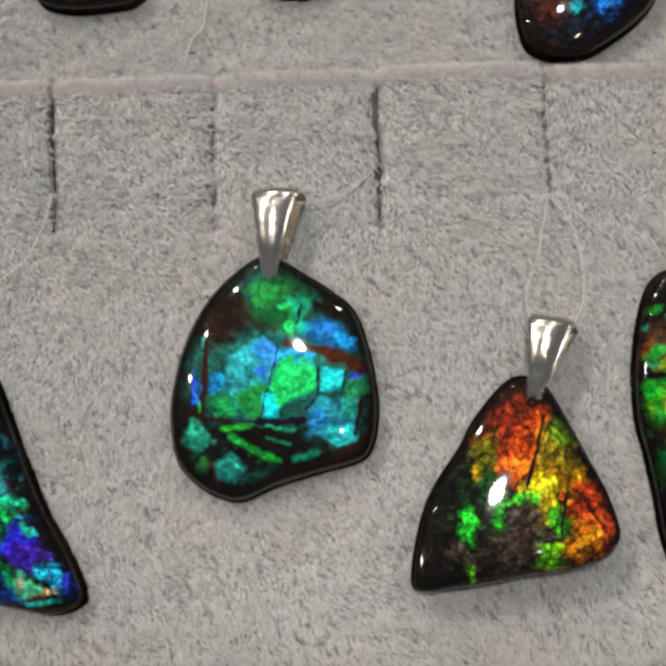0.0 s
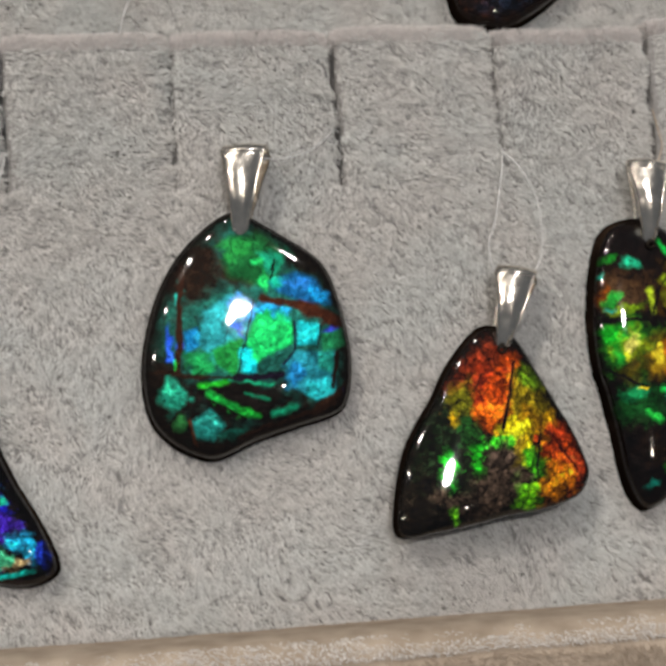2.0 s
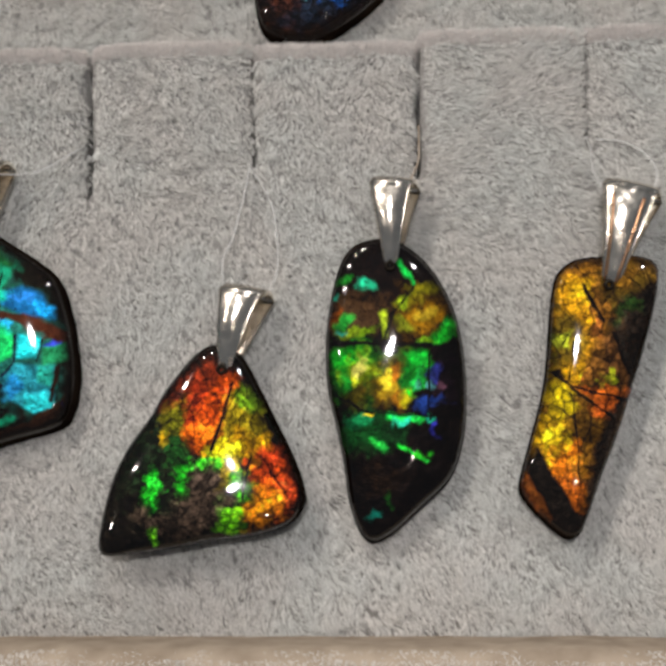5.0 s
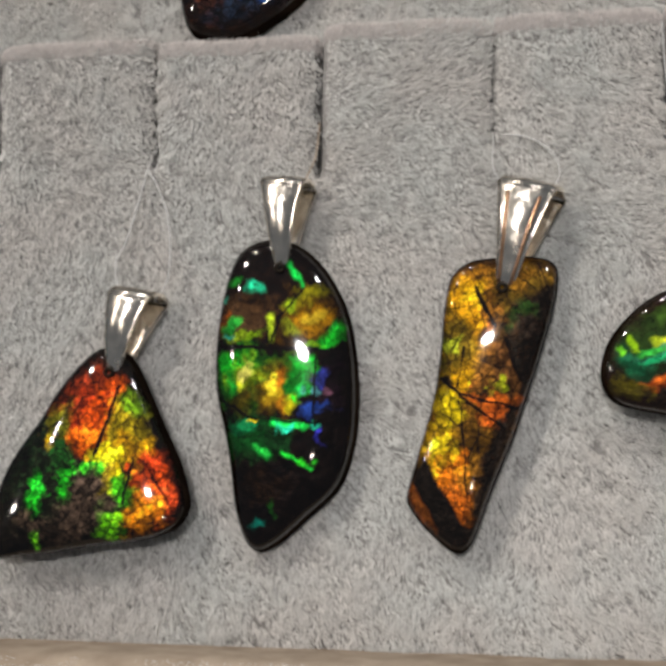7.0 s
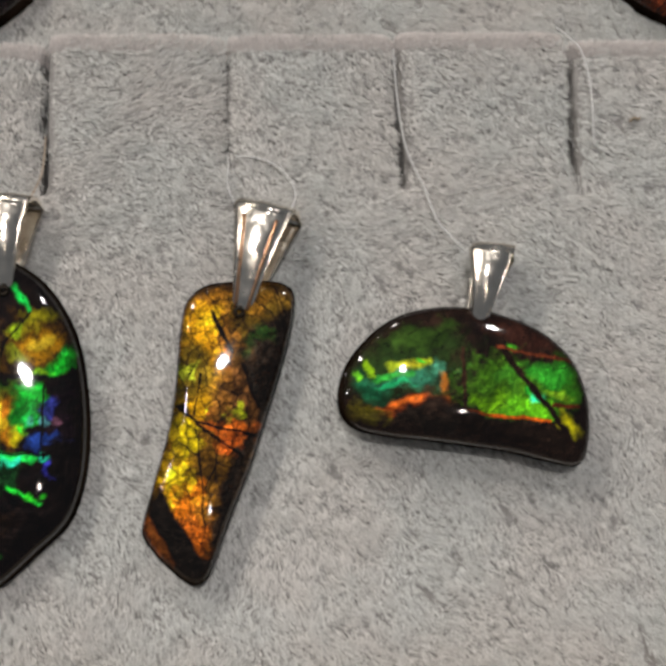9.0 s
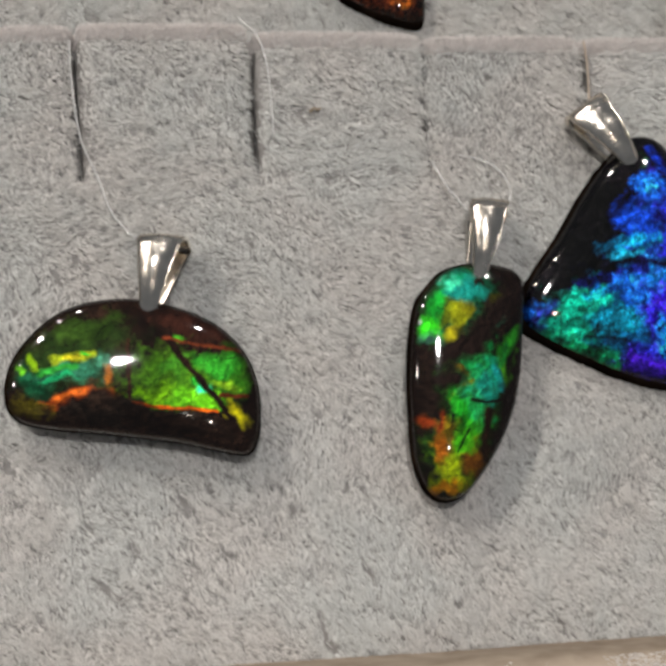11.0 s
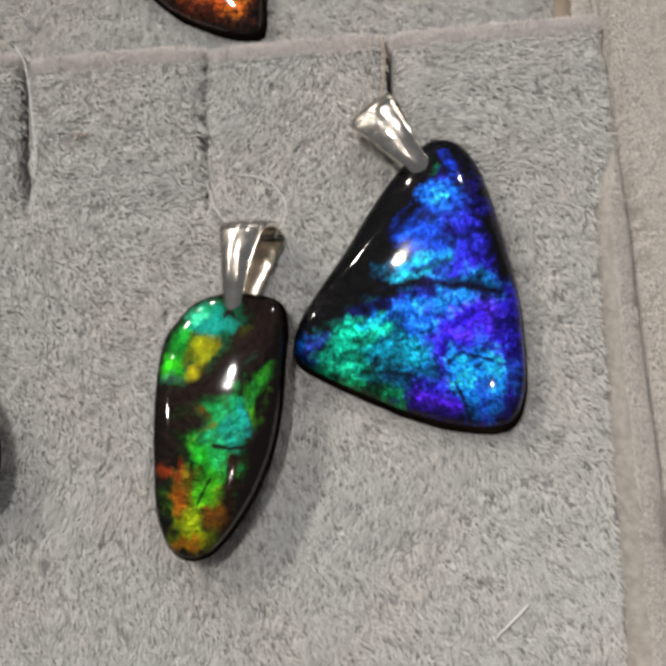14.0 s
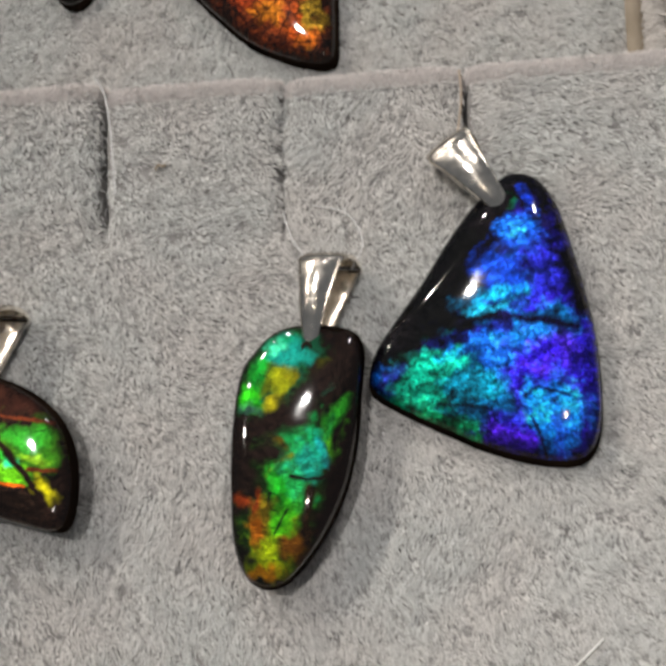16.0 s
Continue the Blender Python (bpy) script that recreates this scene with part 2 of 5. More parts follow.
def pad_pile(ob, u0, u1, v0, density, slits, v1=None):
    n = int((u1 - u0) * (20 - v0) * density)
    u = np.random.uniform(u0, u1, n)
    v = np.random.uniform(v0, 20 if v1 is None else v1, n)
    # tufts with long narrow gaps between them, drawn out along the nap
    along, across = 0.62 * u - 0.78 * v, 0.78 * u + 0.62 * v
    gaps = 0.6 * value_noise(along * 0.36, across, 0.5, 6) + 0.4 * value_noise(along * 0.5, across, 1.0, 16) + 0.10 * (fbm(u, v, 12, 4) - 0.5)
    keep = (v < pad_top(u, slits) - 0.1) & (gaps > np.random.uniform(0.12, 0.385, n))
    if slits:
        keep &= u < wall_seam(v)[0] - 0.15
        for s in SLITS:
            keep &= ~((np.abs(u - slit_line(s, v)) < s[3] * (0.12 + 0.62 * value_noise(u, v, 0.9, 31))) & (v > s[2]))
    u, v = u[keep], v[keep]
    top = pad_top(u, slits)
    w = pad_face(u, v, slits) + lip(v, top)
    a = np.clip((v - (top - 2.2)) / 2.2, 0, 1)
    out = np.stack([0 * u, a, np.sqrt(1.02 - a * a)], -1)
    c, s = nap(u, v, 11)
    if slits:
        # each tab has been brushed a little differently
        turn = np.take([0.0, 0.3, -0.2, 0.4, -0.3, 0.5, -0.4, 0.2, 0.4, -0.3, 0.3], tab_of(u)) * np.clip((v + 1) / 4, 0, 1)
        c, s = c * np.cos(turn) - s * np.sin(turn), c * np.sin(turn) + s * np.cos(turn)
    k = np.random.uniform(0.9, 2.0, len(u)) * (1 - 0.6 * a)
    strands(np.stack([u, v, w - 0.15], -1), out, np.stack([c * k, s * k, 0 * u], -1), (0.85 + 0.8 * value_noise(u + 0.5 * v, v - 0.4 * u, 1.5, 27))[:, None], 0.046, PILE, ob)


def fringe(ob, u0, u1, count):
    """Dense fibres that stand up along the fold of the upper lip; their paler colour paints in the light they catch."""
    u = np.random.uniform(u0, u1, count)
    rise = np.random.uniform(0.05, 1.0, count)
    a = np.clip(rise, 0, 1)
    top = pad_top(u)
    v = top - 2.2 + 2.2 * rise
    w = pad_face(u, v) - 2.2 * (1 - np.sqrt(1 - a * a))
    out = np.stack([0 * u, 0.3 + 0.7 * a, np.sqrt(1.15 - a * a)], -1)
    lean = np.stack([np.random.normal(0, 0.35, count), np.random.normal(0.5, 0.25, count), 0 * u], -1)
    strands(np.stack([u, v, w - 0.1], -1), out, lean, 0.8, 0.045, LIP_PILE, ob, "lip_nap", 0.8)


front = pad("display_pad", (0, 0, 0), -60, 202.45, -58, True, "grey velvet display pad with slits along its upper edge")
pad_pile(front, -16, 203, -56, 40, True)
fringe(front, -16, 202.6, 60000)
behind = pad("display_pad", (0, 70, -17), -60, 202.2, -56, False, "grey velvet display pad of the tier behind", 2.0)
pad_pile(behind, -16, 202, -54, 30, False, -24)


# ---- stones ----
def closed_curve(points, n):
    """A smooth closed outline through the points (Catmull-Rom), n samples evenly along it."""
    p = np.array(points, float)
    k = len(p)
    t = np.linspace(0, k, 12 * k, endpoint=False)
    i, f = np.floor(t).astype(int), (t % 1)[:, None]
    a, b, c, d = p[(i - 1) % k], p[i % k], p[(i + 1) % k], p[(i + 2) % k]
    q = 0.5 * (2 * b + (c - a) * f + (2 * a - 5 * b + 4 * c - d) * f**2 + (3 * b - a - 3 * c + d) * f**3)
    s = np.concatenate([[0], np.cumsum(np.linalg.norm(np.roll(q, -1, 0) - q, axis=1))])
    q = np.vstack([q, q[:1]])
    w = np.linspace(0, s[-1], n, endpoint=False)
    return np.stack([np.interp(w, s, q[:, 0]), np.interp(w, s, q[:, 1])], -1)


def tint(code):
    """A colour as written on the web, in linear light."""
    c = np.array([int(code[k:k + 2], 16) / 255 for k in (0, 2, 4)])
    return np.where(c < 0.04045, c / 12.92, ((c + 0.055) / 1.055) ** 2.4)


class Shell:
    """Colours of a slice of shell, laid on layer by layer, on arrays of millimetres."""

    def __init__(self, x, y, s, base, seed, plates=0.7):
        self.seed = seed
        self.s = s
        x_true, y_true = x, y
        cx, cy = self.facets(x, y, 0.62)
        x, y = x + plates * (cx - x), y + plates * (cy - y)
        wx, wy = (fbm(x, y, 2.6, seed) - 0.5) * 2, (fbm(x, y, 2.6, seed + 40) - 0.5) * 2
        self.x, self.y = x + 1.7 * wx, y + 1.7 * wy
        wx, wy = (fbm(x_true, y_true, 2.6, seed) - 0.5) * 2, (fbm(x_true, y_true, 2.6, seed + 40) - 0.5) * 2
        self.xv, self.yv = x_true + 0.4 * wx, y_true + 0.4 * wy
        self.x0, self.y0 = x_true, y_true
        self.c = np.ones((len(x), 3)) * tint(base)

    def facets(self, x, y, size):
        """The middle of the shell plate on which each point lies."""
        i, j = np.floor(x / size), np.floor(y / size)
        best, mx, my = np.full(len(x), 1e9), np.zeros(len(x)), np.zeros(len(x))
        for di in (-1, 0, 1):
            for dj in (-1, 0, 1):
                h = np.sin((i + di) * 91.7 + (j + dj) * 217.3 + self.seed) * 43758.5453
                k = np.sin((i + di) * 173.1 + (j + dj) * 57.9 + self.seed) * 24634.6345
                px, py = (i + di + h - np.floor(h)) * size, (j + dj + k - np.floor(k)) * size
                r = np.hypot(px - x, py - y)
                near = r < best
                best, mx, my = np.where(near, r, best), np.where(near, px, mx), np.where(near, py, my)
        return mx, my

    def lay(self, mask, code, gain=1.0):
        m = np.clip(mask, 0, 1)[:, None]
        self.c = self.c * (1 - m) + tint(code) * gain * m

    def patch(self, cx, cy, rx, ry, turn, code, soft=1.05, gain=1.08):
        a = radians(turn)
        dx, dy = self.x - cx, self.y - cy
        p, q = (dx * math.cos(a) + dy * math.sin(a)) / rx, (dy * math.cos(a) - dx * math.sin(a)) / ry
        r = np.sqrt(p * p + q * q) * (1 + 0.5 * (value_noise(self.x0, self.y0, 0.9, self.seed + int(cx * 7) % 23) - 0.5) + 0.3 * (value_noise(self.x0, self.y0, 0.35, self.seed + 71) - 0.5))
        m = np.clip((1 + soft / 2 - r) / soft, 0, 1)
        self.lay(m * m * (3 - 2 * m), code, gain)

    def plate(self, points, code, gain=1.0, soft=0.22):
        """A plate of shell with straight, slightly worn edges."""
        p = np.array(points, float)
        x, y = self.xv, self.yv
        inside, away = np.zeros(len(x), bool), np.full(len(x), 1e9)
        for (ax, ay), (bx, by) in zip(p, np.roll(p, -1, 0)):
            k = np.clip(((x - ax) * (bx - ax) + (y - ay) * (by - ay)) / ((bx - ax) ** 2 + (by - ay) ** 2), 0, 1)
            away = np.minimum(away, np.hypot(x - ax - k * (bx - ax), y - ay - k * (by - ay)))
            crosses = ((ay > y) != (by > y)) & (x < (bx - ax) * (y - ay) / (by - ay + 1e-9) + ax)
            inside ^= crosses
        self.lay(np.where(inside, away, -away) / soft + 0.4, code, gain)

    def vein(self, x0, y0, x1, y1, width, code, soft=0.5):
        d = np.array([x1 - x0, y1 - y0])
        k = np.clip(((self.xv - x0) * d[0] + (self.yv - y0) * d[1]) / (d @ d), 0, 1)
        r = np.hypot(self.xv - x0 - k * d[0], self.yv - y0 - k * d[1]) / (width / 2)
        r = r * (1 + 0.9 * (value_noise(self.x0, self.y0, 0.8, self.seed + 13) - 0.5))
        self.lay((1 + soft / 2 - r) / soft, code)

    def streak(self, x0, y0, x1, y1, width, code):
        """A soft-edged flash along a line."""
        self.vein(x0, y0, x1, y1, width, code, 1.2)

    def cells(self, size, width, dark, vary=0.5, stretch=1.0, turn=0.0, among=1.0):
        """A crackle: cells of uneven brightness between dark seams."""
        a = radians(turn)
        x = (self.xv * math.cos(a) + self.yv * math.sin(a)) / size
        y = (self.yv * math.cos(a) - self.xv * math.sin(a)) / size / stretch
        i, j = np.floor(x), np.floor(y)
        first, second, own = np.full(len(x), 9.0), np.full(len(x), 9.0), np.zeros(len(x))
        for di in (-1, 0, 1):
            for dj in (-1, 0, 1):
                h = np.sin((i + di) * 127.1 + (j + dj) * 311.7 + self.seed) * 43758.5453
                h2 = np.sin((i + di) * 269.5 + (j + dj) * 183.3 + self.seed) * 43758.5453
                h, h2 = h - np.floor(h), h2 - np.floor(h2)
                r = np.hypot(i + di + h - x, j + dj + h2 - y)
                near = r < first
                second = np.where(near, first, np.minimum(second, r))
                own = np.where(near, h, own)
                first = np.where(near, r, first)
        seam = np.clip(1 - (second - first) * size / width, 0, 1) * among
        self.c *= (1 + vary * among * (own - 0.5) * 2)[:, None]
        self.c = self.c * (1 - seam[:, None]) + tint(dark) * seam[:, None]

    def glint(self, size, amount, turn=0.0, stretch=1.0):
        """Uneven brightness of the layered shell, drawn out along its grain."""
        a = radians(turn)
        x, y = self.x * math.cos(a) + self.y * math.sin(a), self.y * math.cos(a) - self.x * math.sin(a)
        g = fbm(x / stretch, y, size, self.seed + 60)
        self.c *= np.clip(1 + amount * (g - 0.47) * 4.5, 0.15, 2.6)[:, None]

    def rim(self, start, code, soft=0.14):
        self.lay((self.s + 0.10 * (fbm(self.x0, self.y0, 3, self.seed + 9) - 0.5) - start) / soft, code)


def stone(parent, outline, height, paint, base, seed, rise=0.05, centre=None, wedge=0.62, lift=0.0, under=(0, 0), tilt=(0, 0), plates=0.7, crown=2.3, surface=GEM, name="domed_face"):
    """A cabochon on its outline: back, rounded girdle, domed face. Coordinates in millimetres on the display.
    lift: depth of the bevelled back, which carries the girdle that far out; the outline then draws in towards the spot under.
    tilt: slope of the stone along and up the display. plates: how far its colours break into plates. crown: how flat the dome is."""
    n = 420
    edge = closed_curve(outline, n)
    mid = np.array(centre) if centre else edge.mean(0)
    # profile from the back edge round the girdle to the crown: scale of the outline, height
    prof = [(1.0, 0.0), (1.0, 0.10), (0.998, 0.22), (0.993, 0.34), (0.985, 0.44), (0.974, 0.52), (0.96, 0.585)]
    if lift:
        prof[0] = (0.86, -lift / height)
    low = prof[-1][1]
    for k in range(1, 96):
        s = 0.96 * (1 - k / 96)
        prof.append((s, low + (1 - low) * (1 - (s / 0.96) ** crown) ** wedge))
    ss, hh = np.array(prof).T
    # towards the crown the outline rounds off
    z = np.fft.fft((edge - mid) @ np.array([1, 1j]))
    order = np.abs(np.fft.fftfreq(n, 1 / n))
    ring = np.fft.ifft(z[None] * np.exp(-0.5 * (np.where(order > 1, order, 0)[None] * 0.9 * np.clip(0.97 - ss, 0, 1)[:, None]) ** 2), axis=1)
    pts = mid + np.stack([ring.real, ring.imag], -1) * ss[:, None, None]
    wob = 0.05 * (fbm(pts[..., 0], pts[..., 1], 9, seed) - 0.5) * height
    w = rise + lift + hh[:, None] * height + wob * np.clip(hh[:, None], 0, 1)
    verts = np.concatenate([np.concatenate([pts, w[..., None]], -1).reshape(-1, 3), [[*mid, rise + lift + height + wob[-1].mean()], [*mid, rise]]])
    m = len(prof)
    faces = [(i * n + j, i * n + (j + 1) % n, (i + 1) * n + (j + 1) % n, (i + 1) * n + j) for i in range(m - 1) for j in range(n)]
    faces += [((m - 1) * n + j, (m - 1) * n + (j + 1) % n, m * n) for j in range(n)]
    faces += [((j + 1) % n, j, m * n + 1) for j in range(n)]
    s_all = np.concatenate([np.repeat(ss, n), [0, 1]])
    s_all[: 3 * n] = 1.2
    sh = Shell(verts[:, 0], verts[:, 1], s_all, base, seed, plates)
    paint(sh)
    slope = (verts[:, :2] - mid) @ np.array(tilt)
    verts[:, 2] += slope - slope.min()
    verts[:, :2] = np.array(under) + (verts[:, :2] - np.array(under)) * (1 - lift / 135)
    origin = np.array(parent["spot"])

    def piece(part, chosen, label, material):
        used = np.unique(np.concatenate([np.array(f) for f in chosen]))
        index = {int(v): k for k, v in enumerate(used)}
        ob = mesh_part(part, (verts[used] - origin) * MM, [[index[int(v)] for v in f] for f in chosen], material, parent, label)
        col = ob.data.color_attributes.new("shell_colour", "FLOAT_COLOR", "POINT")
        rgba = np.concatenate([np.clip(sh.c[used], 0.002, 0.95), np.ones((len(used), 1))], 1)
        col.data.foreach_set("color", rgba.astype(np.float32).ravel())

    # the dark matrix that carries the slice, and the domed face over it
    piece("backing", faces[: 5 * n] + faces[-n:], "dark brown rock backing", ROCK)
    piece(name, faces[5 * n: -n], "", surface)


def bail(parent, left, right, tip, tilt=0.0, grooves=False, lift=0.0, hole=True):
    """A folded silver bail: a tapered, bulged strap that runs over the top and down behind."""
    left, right, tip = np.array(left), np.array(right), np.array(tip)
    across = (right - left) / np.linalg.norm(right - left)
    head = (left + right) / 2
    half = np.linalg.norm(right - left) / 2
    origin = np.array(parent["spot"])

    def strap(back, name):
        rows = []
        for k in range(25):
            t = k / 24
            c = head + (tip - head) * t
            h = half * (1 - 0.73 * t**0.85) if t < 0.93 else half * (1 - 0.73 * 0.93**0.85) * math.sqrt(max(0.03, 1 - ((t - 0.93) / 0.072) ** 2))
            z = 4.5 + lift + 0.9 * math.sin(math.pi * min(1, t * 1.05)) - 1.4 * t
            for thick in (0, -0.55):
                for j in range(13):
                    a = -1 + j / 6
                    bulge = 0.75 * (1 - a * a) * (1 - 0.45 * t)
                    if back:
                        z2 = 0.9 + 0.35 * t - 0.3 * (1 - a * a) - thick
                    else:
                        z2 = z + bulge + thick
                    rows.append([*(c + across * a * h + (across * (1.1 + 0.5 * tilt) * (1 - t) if back else 0)), z2])
        rows = np.array(rows)
        faces = []
        for k in range(24):
            for j in range(12):
                a, b = k * 26 + j, (k + 1) * 26 + j
                faces += [(a, b, b + 1, a + 1), (a + 13, a + 14, b + 14, b + 13)]
            for j in (0, 12):
                a, b = k * 26 + j, (k + 1) * 26 + j
                faces.append((a, a + 13, b + 13, b))
        for k in (0, 24):
            faces += [(k * 26 + j, k * 26 + j + 1, k * 26 + j + 14, k * 26 + j + 13) for j in range(12)]
        return mesh_part(name, (rows - origin) * MM, faces, SILVER, parent)

    ring = []
    for k in range(17):
        a = 2 * math.pi * k / 16
        ring.append((tip[0] + 0.42 * math.cos(a), tip[1] + 0.62 + 0.42 * math.sin(a), 4.0 + lift + 0.05 * math.sin(a)))
    if hole:
        tube("drill_hole", ring, 0.22, HOLE, parent, label="dark rim of the drilled hole")
    strap(False, "front_strap")
    strap(True, "rear_strap")
    # the roll over the top
    rows, faces = [], []
    for k in range(11):
        a = math.pi * k / 10
        up = 1.1 * math.sin(a)
        for thick in (0.0, 0.5):
            for j in range(13):
                e = -1 + j / 6
                z = 2.75 + lift / 2 + (1.75 + lift / 2 - thick) * math.cos(a) + (0.75 * (1 - e * e) if k < 5 else 0.75 * (1 - e * e) * max(0, 1 - (k - 4) / 4))
                away = (head - tip) / np.linalg.norm(head - tip)
                shift = across * (1.1 + 0.5 * tilt) * (k / 10)
                rows.append([*(head + across * e * half + shift + away * (up - thick * math.sin(a))), z])
    for k in range(10):
        for j in range(12):
            a, b = k * 26 + j, (k + 1) * 26 + j
            faces += [(a, a + 1, b + 1, b), (a + 13, b + 13, b + 14, a + 14)]
        for j in (0, 12):
            a, b = k * 26 + j, (k + 1) * 26 + j
            faces.append((a, b, b + 13, a + 13))
    mesh_part("top_roll", (np.array(rows) - origin) * MM, faces, SILVER, parent)
    if grooves:
        for e in (-0.62, 0.62):
            line = []
            for k in range(2, 23):
                t = k / 24
                c = head + (tip - head) * t + across * e * half * (1 - 0.73 * t**0.85)
                line.append((*c, 4.5 + lift + 0.9 * math.sin(math.pi * min(1, t * 1.05)) - 1.4 * t + 0.75 * (1 - e * e) * (1 - 0.45 * t) + 0.02))
            tube("engraved_line", line, 0.20, COPPER, parent, label="copper-coloured engraved line")


def tube(name, points, radius, material, parent, sides=6, label="", smooth_path=False):
    """A thin round line through points, in millimetres on the display."""
    p = np.array(points, float)
    if smooth_path:
        k = len(p)
        t = np.linspace(0, k - 1, 10 * k)
        i, f = np.minimum(np.floor(t).astype(int), k - 2), 0
        f = (t - i)[:, None]
        a, b, c, d = p[np.maximum(i - 1, 0)], p[i], p[i + 1], p[np.minimum(i + 2, k - 1)]
        p = 0.5 * (2 * b + (c - a) * f + (2 * a - 5 * b + 4 * c - d) * f**2 + (3 * b - a - 3 * c + d) * f**3)
    origin = np.array(parent["spot"]) if parent and "spot" in parent else np.zeros(3)
    verts, faces = [], []
    for k, q in enumerate(p):
        way = p[min(k + 1, len(p) - 1)] - p[max(k - 1, 0)]
        way /= np.linalg.norm(way)
        e1 = np.cross(way, (0.2, 0.3, 1.0))
        e1 /= np.linalg.norm(e1)
        e2 = np.cross(way, e1)
        verts += [(q + radius * (math.cos(a) * e1 + math.sin(a) * e2) - origin) * MM for a in np.arange(sides) * 2 * math.pi / sides]
    for k in range(len(p) - 1):
        faces += [(k * sides + j, k * sides + (j + 1) % sides, (k + 1) * sides + (j + 1) % sides, (k + 1) * sides + j) for j in range(sides)]
    faces += [tuple(range(sides))[::-1], tuple((len(p) - 1) * sides + j for j in range(sides))]
    return mesh_part(name, verts, faces, material, parent, label)


def pendant(label, spot, depth=0.0):
    ob = thing("pendant", label, "pendant", (*spot, depth), "pendants on the display")
    ob["spot"] = (*spot, 0.0)
    return ob

# ---- the pendants ----
OUT_TEAL = [(25.8, -5.0), (28.3, -5.3), (31.3, -7.1), (34.8, -9.4), (37.1, -11.5), (38.5, -15.0), (39.4, -19.1), (39.8, -23.0), (39.3, -27.0), (37.8, -29.2), (33.0, -30.6), (28.1, -32.0), (23.6, -33.8), (20.6, -33.2), (17.6, -31.2), (15.8, -28.4), (15.2, -23.7), (15.8, -19.2), (17.4, -14.2), (19.7, -10.2), (22.5, -7.2)]
OUT_FIRE = [(54.9, -19.9), (56.7, -19.5), (58.6, -20.3), (60.0, -21.9), (61.9, -25.5), (63.7, -29.1), (65.5, -32.7), (66.7, -36.2), (66.8, -38.2), (65.3, -40.3), (61.5, -41.6), (56.5, -42.2), (51.6, -43.1), (47.2, -43.7), (44.3, -44.0), (43.1, -43.0), (43.5, -39.2), (44.6, -34.9), (46.2, -31.6), (48.8, -27.8), (50.4, -24.9), (52.8, -21.8)]
OUT_OVAL = [(71.7, -8.5), (74.0, -7.3), (77.0, -7.3), (80.0, -9.2), (82.5, -12.4), (84.2, -16.3), (85.1, -21.2), (85.3, -26.5), (84.8, -31.2), (83.2, -35.5), (79.8, -38.8), (76.5, -41.7), (74.1, -42.7), (72.6, -41.3), (71.5, -38.0), (70.9, -33.7), (70.1, -29.4), (69.1, -25.0), (68.9, -20.1), (69.3, -15.7), (70.3, -11.2)]
OUT_BAR = [(96.0, -11.4), (97.9, -10.0), (101.2, -9.6), (105.0, -9.6), (107.1, -10.4), (107.5, -12.3), (106.8, -16.1), (105.3, -21.3), (103.9, -25.5), (102.3, -30.2), (100.2, -35.3), (98.5, -39.9), (97.4, -42.0), (95.8, -42.3), (93.2, -40.2), (91.1, -37.7), (90.8, -35.9), (92.0, -31.6), (93.6, -26.0), (94.3, -21.7), (94.8, -16.4), (95.3, -13.1)]
OUT_HALF = [(112.3, -20.5), (113.8, -17.7), (116.7, -14.9), (120.0, -13.3), (124.3, -12.7), (128.1, -13.1), (132.4, -14.4), (135.7, -16.3), (138.2, -19.0), (139.5, -22.3), (139.8, -26.0), (139.2, -29.4), (137.9, -30.6), (134.7, -30.0), (130.9, -29.0), (126.2, -28.2), (121.5, -27.5), (116.9, -26.9), (113.4, -25.9), (112.0, -23.7)]
OUT_LEAF = [(157.1, -12.4), (159.1, -10.5), (162.0, -9.7), (165.3, -9.9), (167.9, -10.8), (168.7, -13.0), (168.3, -17.3), (167.8, -22.0), (166.7, -26.6), (164.8, -30.7), (162.3, -34.3), (159.9, -36.5), (157.5, -36.9), (155.7, -35.4), (154.6, -32.1), (154.4, -27.4), (154.5, -22.2), (155.0, -17.5), (155.8, -14.2)]
OUT_BLUE = [(185.3, 4.9), (187.2, 4.2), (188.9, 1.9), (190.1, -1.6), (191.4, -7.0), (192.3, -11.9), (192.6, -17.6), (192.4, -21.8), (191.4, -24.4), (189.5, -25.4), (185.8, -25.1), (181.2, -23.8), (176.6, -21.7), (172.5, -19.6), (169.7, -17.8), (169.1, -16.3), (169.7, -13.5), (171.5, -10.7), (174.6, -6.6), (177.7, -1.9), (180.3, 1.4), (183.4, 4.4)]
OUT_SAIL = [(-6.1, -18.7), (-5.0, -19.9), (-3.4, -24.1), (-1.2, -30.1), (1.0, -35.0), (3.7, -39.9), (5.4, -44.3), (4.5, -45.9), (1.6, -46.7), (-3.0, -45.9), (-6.7, -45.2), (-13.6, -44.1), (-17.6, -35.9), (-15.7, -26.5), (-10.4, -19.5)]


